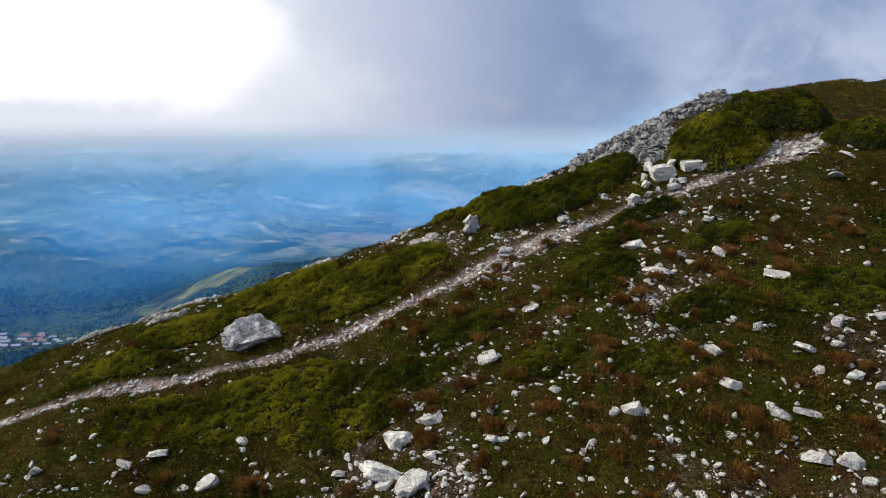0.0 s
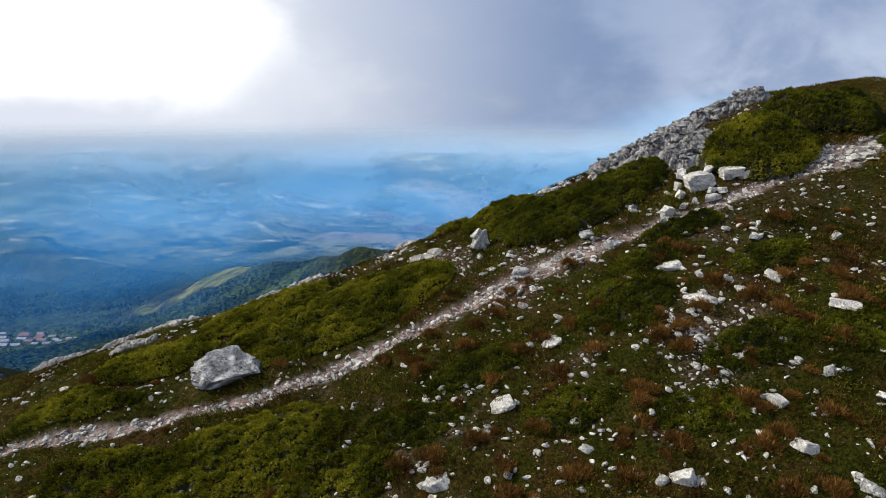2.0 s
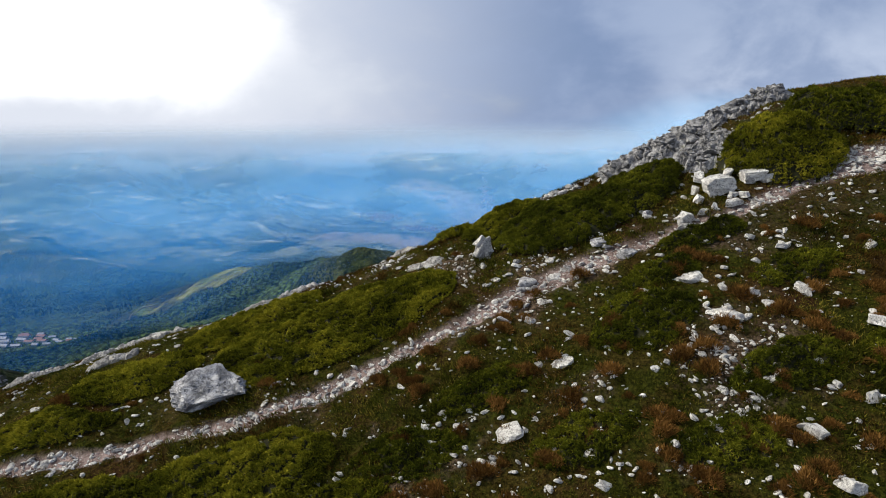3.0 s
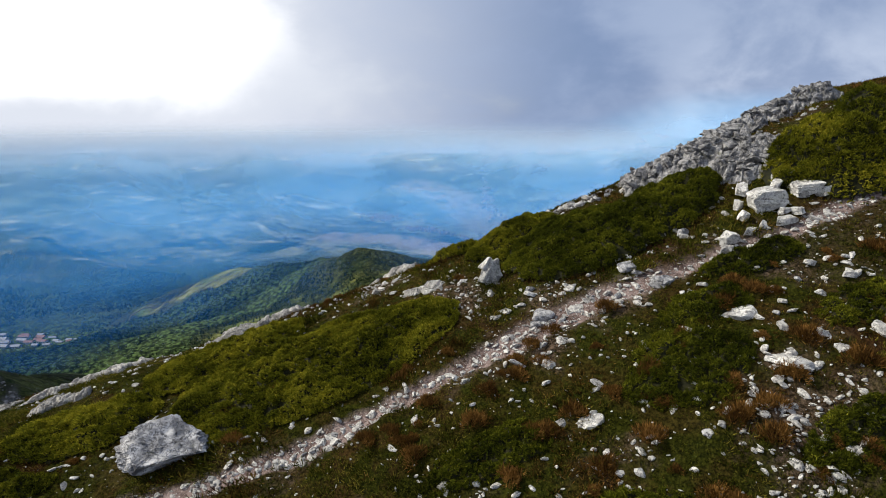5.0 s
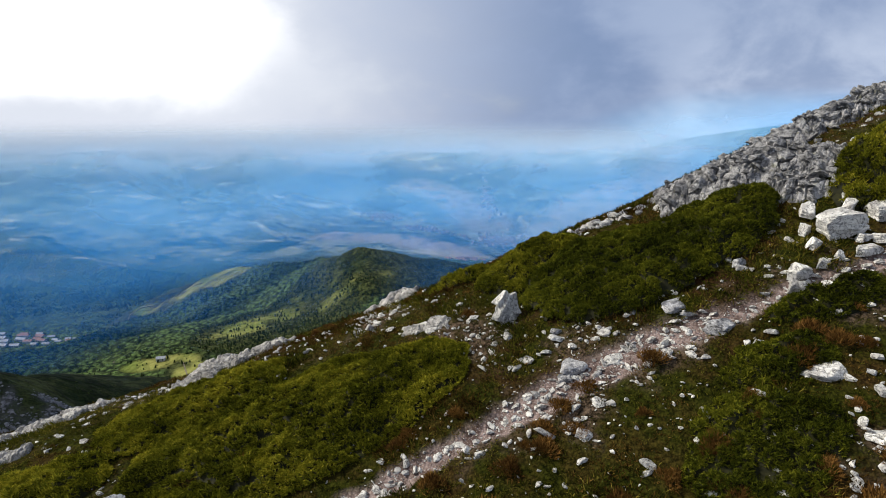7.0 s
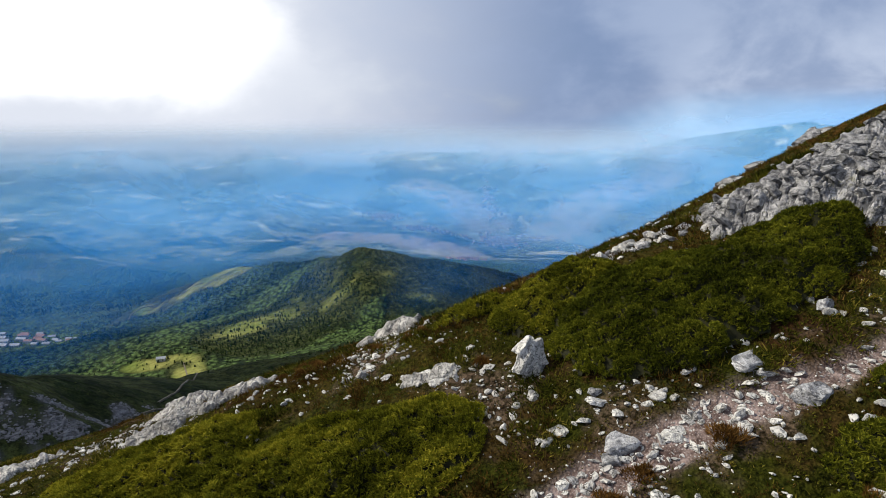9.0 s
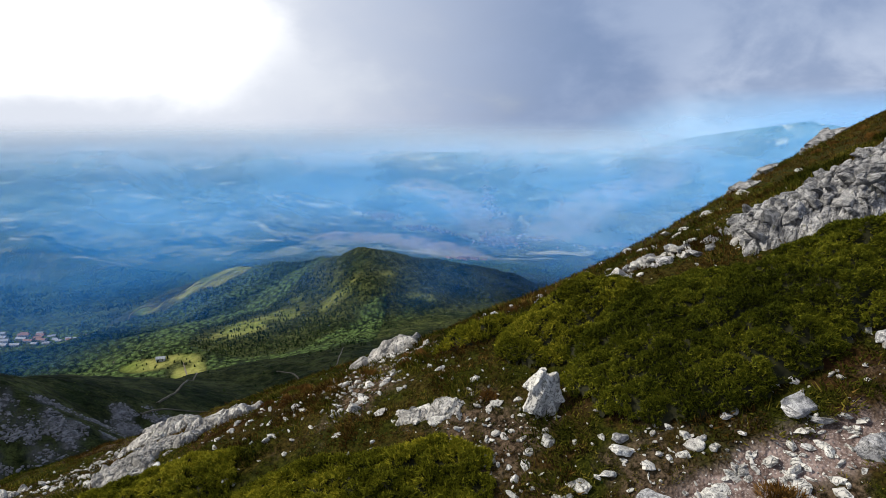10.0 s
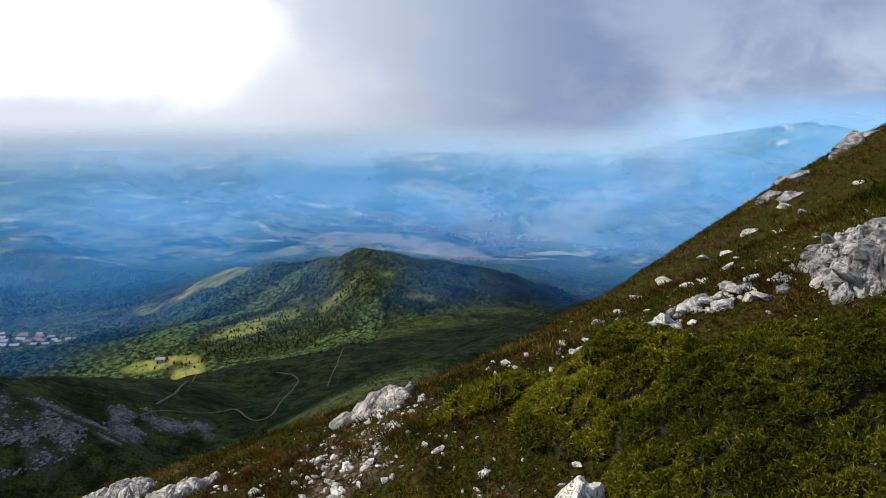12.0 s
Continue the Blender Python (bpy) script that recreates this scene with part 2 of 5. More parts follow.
def path_mask(x, y):
    middle, half = np.interp(x, PATH_X, PATH_Y), np.interp(x, PATH_X, PATH_W)
    ragged = half * (1.0 + 1.5 * fractal(x * 1.6, y * 1.6, 0, 3, 11)) + 0.16 * fractal(x * 5, y * 5, 0, 2, 12)
    return 1 - ease(np.abs(y - middle), ragged * 0.75, ragged * 1.1 + 0.06)


def bare_mask(x, y):
    """Stony soil between the turf: along the path and in patches of the slope below it."""
    middle = np.interp(x, PATH_X, PATH_Y)
    beside = np.exp(-((y - middle + 0.25) / 0.85) ** 2) * ease(x, -3.5, 0.5) * (1 - ease(x, 9, 12))
    upper = np.exp(-((x + 0.2) / 1.9) ** 2 - ((y - 18.4) / 1.3) ** 2) + np.exp(-((x + 4.0) / 2.5) ** 2 - ((y - 20.6) / 0.9) ** 2)
    patch = fractal(x * 0.55, y * 0.55, 0, 4, 21)
    green = 1 - 0.85 * (1 - ease(x, -4.0, -1.0)) * (1 - ease(y, 18.5, 20))
    green = green * (1 - 0.7 * ease(x, 5.5, 7.5) * ease(y, 13.5, 15.0))
    return green * np.clip(ease(patch + 0.16 * beside + 0.08 * upper + 0.30 * fractal(x * 4, y * 4, 0, 2, 23), 0.10, 0.30), 0, 1)


RIDGES = {
    "hill": ([(-509, 1463, -382), (-365, 1368, -351), (-228, 1227, -296), (-148, 1133, -261), (-100, 1159, -283), (-8, 1226, -303), (97, 1318, -353), (240, 1455, -427), (401, 1590, -507)], 0.50),
    "rib": ([(-148, 1133, -261), (-145, 1040, -282), (-172, 940, -325)], 0.5),
    "saddle": ([(166, 605, -195), (73, 504, -189), (5, 385, -166), (-28, 288, -142)], 0.6),
    "scree": ([(-293, 318, -144), (-293, 362, -177), (-276, 407, -204), (-236, 422, -228), (-205, 437, -252)], 0.55),
    "left_wood": ([(-2414, 2464, -475), (-1771, 2260, -475), (-1435, 2145, -531), (-1052, 1987, -551)], 0.35),
    "spur": ([(-1518, 1667, -599), (-1244, 1678, -556), (-1152, 1783, -547), (-1062, 1884, -554)], 0.35),
    "meadow_spur": ([(-600, 1604, -440), (-684, 1549, -454), (-773, 1438, -490), (-780, 1352, -505)], 0.45),
    "far_fell": ([(-188, 4112, -500), (50, 3895, -545), (251, 3459, -650)], 0.3),
    "bare_fell": ([(1611, 3754, -707), (1517, 4096, -560), (1195, 3895, -541), (917, 3674, -602), (650, 3287, -721)], 0.42),
    "low_fell": ([(-530, 2856, -572), (-274, 2854, -585), (-18, 2699, -594), (111, 2538, -623)], 0.25),
    "right_range": ([(3180, 3640, -240), (2902, 3885, -142), (2725, 4013, -76), (2557, 4122, -36), (2350, 4240, -70), (2131, 4357, -109), (1734, 4530, -190), (1300, 4640, -330)], 0.5),
    "side_range": ([(1650, 3800, -470), (1780, 3890, -380), (2060, 4010, -250), (2400, 3960, -285)], 0.45),
    "back_range": ([(-4788, 4532, -480), (-3467, 4541, -450), (-2586, 4559, -400), (-1617, 4542, -460), (-824, 4555, -420), (58, 4598, -450), (948, 4611, -420)], 0.4),
    "left_range": ([(-3125, 3563, -597), (-2218, 3255, -609), (-1523, 2840, -630)], 0.3),
}
FLOOR = [(-158, 448, -248), (-223, 524, -276), (-74, 490, -246), (-604, 846, -389), (-389, 756, -334), (-995, 1320, -552), (-656, 1185, -474), (-296, 857, -341), (-1050, 1923, -606), (-857, 2550, -604), (355, 3132, -720), (-355, 3353, -660), (-1811, 3777, -622), (890, 2835, -690), (818, 2231, -640), (439, 1633, -560), (-1255, 1230, -520), (2500, 3000, -650), (-3000, 2500, -620)]


def valley(x, y):
    """The land far below: a floor that sinks away, with hills and ranges on it."""
    x, y = np.asarray(x, float), np.asarray(y, float)
    top, weight = 0.0, 0.0
    for fx, fy, fz in FLOOR:
        q = 1.0 / ((x - fx) ** 2 + (y - fy) ** 2 + 900.0) ** 1.5
        top, weight = top + q * fz, weight + q
    h = top / weight
    far = np.hypot(x, y - 13)
    h = h + 0.15 * soft(far - 3050, 300)
    rough = np.clip(far / 1000.0, 0.1, 1.0) * (1 - 0.4 * ease(far, 2200, 3400))
    h = h + rough * 30 * fractal(x / 260, y / 260, 0, 5, 31)
    wander = 45 * rough
    for n, (crest, fall) in enumerate(RIDGES.values()):
        wx, wy = x + wander * 2 * fractal(x / 180, y / 180, 0, 4, 40 + n), y + wander * 2 * fractal(x / 180, y / 180, 0, 4, 60 + n)
        best = np.full(x.shape, -1e9)
        for (ax, ay, az), (bx, by, bz) in zip(crest, crest[1:]):
            s = np.clip(((wx - ax) * (bx - ax) + (wy - ay) * (by - ay)) / ((bx - ax) ** 2 + (by - ay) ** 2), 0, 1)
            d = np.hypot(wx - ax - s * (bx - ax), wy - ay - s * (by - ay))
            best = np.maximum(best, az + s * (bz - az) - fall * (np.sqrt(d * d + 400.0) - 20.0))
        gully = rough * (16 * fractal(x / 80, y / 80, 0, 4, 80 + n) - 12 * np.abs(fractal(x / 120, y / 120, 0, 3, 180 + n)))
        h = -smooth_min(-h, -(best + gully), 12.0)
    h = h + 9 * np.clip(far / 1000.0, 0.2, 1.0) * ease(far, 300, 500) * (1 - ease(far, 1800, 2400)) * fractal(x / 34, y / 34, 0, 4, 97)
    cone = -8 - 0.66 * np.hypot(x, y - 30) + 6 * fractal(x / 40, y / 40, 0, 4, 99)
    return np.maximum(h, cone)


def land(x, y):
    near = np.maximum(slope(x, y), -900)
    q = ease(np.hypot(x, y - 13), 70, 240)
    if np.max(q) == 0:
        return near
    return near * (1 - q) + valley(x, y) * q


# ---- mesh helpers ----
def mesh_of(name, verts, faces, mat, smooth=False):
    verts, faces = np.asarray(verts, np.float32), np.asarray(faces, np.int32)
    me = bpy.data.meshes.new(name)
    me.vertices.add(len(verts))
    me.vertices.foreach_set("co", verts.ravel())
    me.loops.add(faces.size)
    me.loops.foreach_set("vertex_index", faces.ravel())
    me.polygons.add(len(faces))
    me.polygons.foreach_set("loop_start", np.arange(0, faces.size, faces.shape[1], dtype=np.int32))
    me.polygons.foreach_set("loop_total", np.full(len(faces), faces.shape[1], np.int32))
    me.update(calc_edges=True)
    me.polygons.foreach_set("use_smooth", np.full(len(faces), smooth))
    me.materials.append(mat)
    return me


def grid_faces(rows, cols):
    i = np.arange(rows - 1)[:, None] * cols + np.arange(cols - 1)[None, :]
    return np.stack([i, i + 1, i + 1 + cols, i + cols], -1).reshape(-1, 4)


def lay(me, name, values):
    a = me.attributes.new(name, "FLOAT", "POINT")
    a.data.foreach_set("value", np.asarray(values, np.float32).ravel())


def part(name, me, parent, label=""):
    ob = new(name, me)
    ob.parent = parent
    return tagged(ob, label)


def thing(name, at, label, category, group="", turn=0.0):
    ob = new(name)
    ob.matrix_basis = pose(*at, 0, 0, turn)
    return tagged(ob, label, category, group)


def spread(lo, hi, fine_lo, fine_hi, step, grow=1.16):
    middle = list(np.arange(fine_lo, fine_hi + 1e-6, step))
    up, d = [], step
    while (up[-1] if up else fine_hi) < hi:
        d *= grow
        up.append((up[-1] if up else fine_hi) + d)
    down, d = [], step
    while (down[-1] if down else fine_lo) > lo:
        d *= grow
        down.append((down[-1] if down else fine_lo) - d)
    return np.array(down[::-1] + middle + up)


# ---- the ground ----
def hollow(x, y):
    """Small lumps of the turf, and the path worn into it."""
    lumps = 0.16 * fractal(x * 0.9, y * 0.9, 0, 3, 3) + 0.10 * fractal(x * 3.1, y * 3.1, 0, 3, 4)
    return lumps * (1 - 0.7 * path_mask(x, y)) - 0.07 * path_mask(x, y) - 0.03 * bare_mask(x, y)


def surface(x, y):
    return land(np.asarray(x, float), np.asarray(y, float)) + hollow(np.asarray(x, float), np.asarray(y, float))


gx, gy = np.meshgrid(spread(-62, 62, -14, 15, 0.11), spread(-48, 76, 5, 25, 0.11))
gz = land(gx, gy) + hollow(gx, gy)
me = mesh_of("ground", np.stack([gx, gy, gz], -1).reshape(-1, 3), grid_faces(*gx.shape), M_GROUND, True)
lay(me, "path", path_mask(gx, gy))
lay(me, "bare", bare_mask(gx, gy))
tagged(new("ground", me), "steep mountain turf with bare stony soil and a trodden path", "ground", kind="structure")


# ---- rocks ----
def ball(level):
    bm = bmesh.new()
    bmesh.ops.create_icosphere(bm, subdivisions=level, radius=1)
    v = np.array([q.co[:] for q in bm.verts])
    f = np.array([[q.index for q in p.verts] for p in bm.faces])
    bm.free()
    return v, f


BALLS = {n: ball(n) for n in (2, 3, 4, 5, 6)}


def rock_mesh(name, seed, dims, mat, level=3, facets=13, rough=0.16, layers=0.0, boxy=False, planes=()):
    """An angular block: a ball cut by planes, roughened, with beds of stone where layers are asked for."""
    rng = np.random.default_rng(seed)
    d, f = BALLS[level]
    n = rng.normal(size=(facets, 3))
    n /= np.linalg.norm(n, axis=1)[:, None]
    h = rng.uniform(0.45, 1.0, facets)
    if boxy:
        square = np.concatenate([np.eye(3), -np.eye(3)]) + rng.normal(size=(6, 3)) * 0.16
        square /= np.linalg.norm(square, axis=1)[:, None]
        n, h = np.concatenate([square, n]), np.concatenate([rng.uniform(0.5, 0.72, 6), np.clip(h + 0.25, 0.6, 1.0)])
    if planes:
        n, h = np.array([q[:3] for q in planes]), np.array([q[3] for q in planes])
        n = n / np.linalg.norm(n, axis=1)[:, None]
    r = np.min(h[None, :] / np.maximum(d @ n.T, 0.05), axis=1)
    r = np.minimum(r, 1.25)
    v = d * r[:, None]
    s = seed * 7.3
    bumps = fractal(v[:, 0] * 2 + s, v[:, 1] * 2, v[:, 2] * 2, 4, seed) * 2
    v = v * (1 + rough * bumps)[:, None]
    if layers:
        tilt = v[:, 2] + 0.25 * v[:, 0] + 0.2 * fractal(v[:, 0] * 2, v[:, 1] * 2, v[:, 2] * 2 + s, 3, seed + 5)
        step = np.floor(tilt * layers) + ease((tilt * layers) % 1, 0.0, 0.35)
        edge = 0.09 * (value_noise(step * 3.1, v[:, 0] * 0.8 + s, v[:, 1] * 0.8, seed + 9) - 0.5)
        v[:, :2] *= (1 + edge * 2)[:, None]
    lo, hi = v.min(0), v.max(0)
    v = (v - (lo + hi) / 2) / (hi - lo) * np.array(dims)
    return mesh_of(name, v, f, mat)


def flake(rng, high, sides=7):
    """Faces of a flat angular stone with an uneven outline."""
    turn = (np.arange(sides) + rng.uniform(-0.35, 0.35, sides)) / sides * 2 * math.pi
    rim = [(math.cos(a), math.sin(a), rng.uniform(-0.15, 0.55), rng.uniform(0.45, 1.0)) for a in turn]
    return rim + [(rng.normal() * 0.22, rng.normal() * 0.22, 1.0, high * rng.uniform(0.8, 1.2)), (0.0, 0.0, -1.0, high), (rng.normal() * 0.6, rng.normal() * 0.6, 1.0, high * 1.25)]


def pile_mesh(name, pieces, mat):
    """One cracked rock: angular pieces grown together, each with its middle, size, turn and seed."""
    v, f, first = [], [], 0
    for x, y, z, dims, turn, seed in pieces:
        q = rock_mesh(name, seed, dims, mat, 4, 5, 0.30, 3.0, planes=flake(np.random.default_rng(seed), 0.55, 6))
        c = np.array([w.co[:] for w in q.vertices])
        a, b = math.cos(radians(turn)), math.sin(radians(turn))
        v.append(np.stack([c[:, 0] * a - c[:, 2] * b + x, c[:, 1] + y, c[:, 0] * b + c[:, 2] * a + z], -1))
        f.append(np.array([p.vertices[:] for p in q.polygons]) + first)
        first += len(c)
        bpy.data.meshes.remove(q)
    return mesh_of(name, np.concatenate(v), np.concatenate(f), mat)


def set_rock(name, me, x, y, sunk, label, category, group="", turn=0.0, lean=(0.0, 0.0)):
    ob = new(name, me)
    ob.matrix_basis = pose(x, y, float(surface(x, y)) + sunk, lean[0], lean[1], turn)
    return tagged(ob, label, category, group)


def cracked(x, y, size, seed):
    """Cells of broken rock: nearest and second distance, a chance for the cell, and the way from its middle."""
    gx, gy = x / size, y / size
    ix, iy = np.floor(gx).astype(np.int64), np.floor(gy).astype(np.int64)
    f1, f2 = np.full(gx.shape, 9.0), np.full(gx.shape, 9.0)
    cell, ox, oy = np.zeros(gx.shape), np.zeros(gx.shape), np.zeros(gx.shape)
    for dx in (-1, 0, 1):
        for dy in (-1, 0, 1):
            cx, cy = ix + dx, iy + dy
            px, py = cx + lattice(cx, cy, 1, seed), cy + lattice(cx, cy, 2, seed)
            d = np.hypot(gx - px, (gy - py) * 1.5)
            nearer = d < f1
            f2 = np.where(nearer, f1, np.minimum(f2, d))
            cell = np.where(nearer, lattice(cx, cy, 3, seed), cell)
            ox, oy = np.where(nearer, gx - px, ox), np.where(nearer, gy - py, oy)
            f1 = np.where(nearer, d, f1)
    return f1, f2, cell, ox, oy


# bedrock: runs of x, y to x, y with half a width and a height over the turf
OUTCROP = [(5.3, 20.9, 6.9, 20.5, 0.78, 0.42), (6.0, 20.3, 7.4, 19.7, 0.75, 0.45), (7.0, 21.4, 10.1, 22.0, 0.5, 0.35)]
SLABS = [[(-5.75, 19.4, -5.95, 20.3, 0.5, 0.12), (-5.95, 20.3, -5.5, 20.9, 0.55, 0.17)], [(-5.2, 21.3, -4.4, 21.5, 0.35, 0.26), (-7.0, 22.6, -6.4, 22.9, 0.5, 0.3)], [(-10.4, 19.0, -8.6, 20.05, 0.6, 0.14)], [(-9.2, 17.5, -8.5, 17.8, 0.32, 0.14)],
         [(-12.4, 18.6, -11.2, 19.2, 0.3, 0.12)], [(2.2, 21.55, 2.7, 21.5, 0.12, 0.08), (3.3, 21.65, 3.8, 21.75, 0.15, 0.1)], [(-1.0, 18.95, -0.3, 18.7, 0.16, 0.06)]]


def rock_cover(x, y, runs):
    best, high = np.full(np.shape(x), -1.0), np.zeros(np.shape(x))
    for ax, ay, bx, by, half, rise in runs:
        s = np.clip(((x - ax) * (bx - ax) + (y - ay) * (by - ay)) / ((bx - ax) ** 2 + (by - ay) ** 2), 0, 1)
        q = 1 - np.hypot(x - ax - s * (bx - ax), y - ay - s * (by - ay)) / half
        q = q + 1.3 * fractal(x * 2.2, y * 2.2, 0, 3, 201)
        high = np.maximum(high, np.where(q > 0, rise * np.sqrt(np.clip(q, 0, 1)), 0))
        best = np.maximum(best, q)
    return best, high


def crag_mesh(name, runs, mat, seed, size, jag, step, at):
    pad = max(r[4] for r in runs) * 1.5
    x0, x1 = min(min(r[0], r[2]) for r in runs) - pad, max(max(r[0], r[2]) for r in runs) + pad
    y0, y1 = min(min(r[1], r[3]) for r in runs) - pad, max(max(r[1], r[3]) for r in runs) + pad
    x, y = np.meshgrid(np.arange(x0, x1, step), np.arange(y0, y1, step))
    q, rise = rock_cover(x, y, runs)
    z = surface(x, y) + rise
    for scale, part_of in ((1.0, 1.0), (0.42, 0.5), (0.17, 0.22)):
        wx, wy = x + 0.3 * size * fractal(x * 3, y * 3, 0, 2, seed + 1), y + 0.3 * size * fractal(x * 3, y * 3, 0, 2, seed + 2)
        f1, f2, cell, ox, oy = cracked(wx * 0.92 + wy * 0.4, wy * 0.92 - wx * 0.4, size * scale, seed)
        lean = (cell * 7.1) % 1 - 0.5
        z = z + jag * part_of * ((cell - 0.45) + 0.9 * (ox * lean + oy * (0.35 + 0.5 * lean))) - jag * part_of * 0.7 * (1 - ease(f2 - f1, 0.0, 0.22))
    z = z - 0.5 * np.clip(0.12 - q, 0, 1)
    faces = grid_faces(*x.shape)
    keep = (q.ravel()[faces] > -0.12).all(axis=1)
    used = np.unique(faces[keep])
    index = np.zeros(x.size, int)
    index[used] = np.arange(len(used))
    v = np.stack([x, y, z], -1).reshape(-1, 3)[used] - np.array(at)
    return mesh_of(name, v, index[faces[keep]], mat)


# the big boulder beside the path
BOULDER_FACES = [(0.10, -0.66, 0.75, 0.36), (0.96, 0.05, 0.20, 0.80), (-0.75, -0.30, 0.58, 0.66), (0.0, 0.92, 0.35, 0.62), (-0.75, -0.62, -0.10, 0.72), (0.45, -0.62, -0.64, 0.44), (-0.55, 0.45, 0.70, 0.66), (0.75, -0.55, -0.35, 0.74), (0.0, 0.0, -1.0, 0.6), (-0.95, 0.25, 0.0, 0.82), (0.55, 0.70, 0.45, 0.72)]
set_rock("boulder", rock_mesh("boulder", 15, (1.78, 1.25, 1.0), M_BOULDER, 6, 9, 0.34, 9.0, planes=BOULDER_FACES), -5.35, 15.3, 0.24,
         "big weathered grey limestone boulder on turf beside the path", "boulder", turn=4, lean=(0, 3))
# the upright pale rock at the edge of the juniper
STANDING = [(0.04, 0.0, -0.14, (0.46, 0.40, 0.66), 8, 27), (-0.05, -0.03, 0.12, (0.44, 0.36, 0.56), -12, 28), (0.05, 0.02, 0.20, (0.34, 0.32, 0.46), 20, 31), (-0.10, -0.05, 0.30, (0.28, 0.28, 0.36), -30, 34)]
set_rock("standing_rock", pile_mesh("standing_rock", STANDING, M_LIME), 0.92, 18.25, 0.11,
         "upright pale cracked limestone rock beside a juniper bush", "rock", turn=10, lean=(-8, 4))
at = (-1.5, 22.6, float(surface(-1.5, 22.6)))
crest_rock = new("crest_rock", crag_mesh("crest_rock", [(-1.3, 22.75, -1.75, 22.9, 0.36, 0.42), (-1.75, 22.9, -2.2, 22.75, 0.24, 0.2)], M_SLAB, 37, 0.4, 0.07, 0.022, at))
crest_rock.location = at
tagged(crest_rock, "pale sloping limestone rock on the crest of the turf", "rock")
for n, runs in enumerate(SLABS):
    ax, ay = runs[0][0], runs[0][1]
    at = (ax, ay, float(surface(ax, ay)))
    ob = new("bedrock_slab", crag_mesh("bedrock_slab", runs, M_SLAB, 300 + n, 0.38, 0.09, 0.024, at))
    ob.location = at
    tagged(ob, "pale weathered limestone bedrock showing through the turf", "rock slab", "bedrock on the slope")

# the craggy outcrop on the crest
at = (6.2, 20.4, float(surface(6.2, 20.4)))
outcrop = thing("rock_outcrop", at, "craggy grey limestone outcrop with lichen on the crest", "outcrop")
part("bedrock", crag_mesh("bedrock", [(*r[:5], r[5] * 0.85) for r in OUTCROP], M_GREYROCK, 9, 0.34, 0.16, 0.026, at), outcrop)
shape = np.random.default_rng(71)
CRAGS = [rock_mesh("crag", 50 + n, (1.0, shape.uniform(0.55, 0.9), shape.uniform(0.3, 0.6)), M_GREYROCK, 3, 5, 0.26, 2.0, planes=flake(shape, 0.45, 6)) for n in range(12)]
rng = np.random.default_rng(8)
made = 0
while made < 290:
    x, y = rng.uniform(3.4, 10.6), rng.uniform(18.6, 22.7)
    q, rise = rock_cover(np.array([x]), np.array([y]), OUTCROP)
    if q[0] < -0.1 or rng.uniform() < 0.12:
        continue
    size = rng.uniform(0.1, 0.24) + 0.34 * rng.uniform() ** 2.5 * min(1.0, q[0] + 0.35)
    ob = part("crag", CRAGS[made % 12], outcrop)
    ob.matrix_basis = outcrop.matrix_basis.inverted() @ pose(x, y, float(surface(x, y)) + float(rise[0]) * 0.85 + size * 0.04, 16 + rng.normal() * 20, -20 + rng.normal() * 20, rng.normal() * 35 + 180 * int(rng.integers(2))) @ Matrix.Diagonal((size * 1.15, size, size * rng.uniform(0.7, 1.15), 1))
    made += 1
# stepped blocks above the path
for n, (x, y, dims, sunk, turn) in enumerate(((6.75, 17.9, (0.85, 0.6, 0.55), 0.2, 10), (7.7, 18.1, (0.75, 0.5, 0.34), 0.12, -12), (6.55, 18.5, (0.42, 0.34, 0.3), 0.14, 40), (7.55, 18.55, (0.45, 0.34, 0.26), 0.14, 5), (6.25, 17.75, (0.32, 0.28, 0.26), 0.08, 70),
                                              (6.95, 17.4, (0.5, 0.3, 0.22), 0.05, -15), (6.5, 17.4, (0.24, 0.2, 0.18), 0.04, 33), (7.3, 17.6, (0.28, 0.24, 0.2), 0.05, -50), (8.1, 18.45, (0.34, 0.26, 0.24), 0.1, 22), (7.2, 18.35, (0.4, 0.3, 0.28), 0.12, 60),
                                              (8.0, 17.95, (0.4, 0.3, 0.22), 0.08, -30), (7.35, 18.7, (0.5, 0.34, 0.24), 0.1, 14), (7.9, 18.65, (0.42, 0.3, 0.2), 0.1, -25), (6.3, 18.15, (0.3, 0.24, 0.24), 0.08, 48), (7.05, 17.65, (0.36, 0.22, 0.16), 0.05, -8), (6.15, 17.3, (0.26, 0.2, 0.16), 0.04, 30),
                                              (5.75, 17.25, (0.5, 0.34, 0.3), 0.08, -20), (6.05, 16.95, (0.3, 0.22, 0.18), 0.04, 65), (7.6, 18.0, (0.3, 0.26, 0.2), 0.06, 12))):
    set_rock("rock_block", rock_mesh("rock_block", 70 + n, tuple(0.88 * c for c in dims), M_LIME, 5, 5, 0.16, 3.0, n < 2, planes=() if n < 2 else flake(shape, 0.5, 6)), x, y, sunk + 0.05, "pale angular limestone block stacked on the bank above the path", "rock", "blocks above the path", turn, (12, -14))

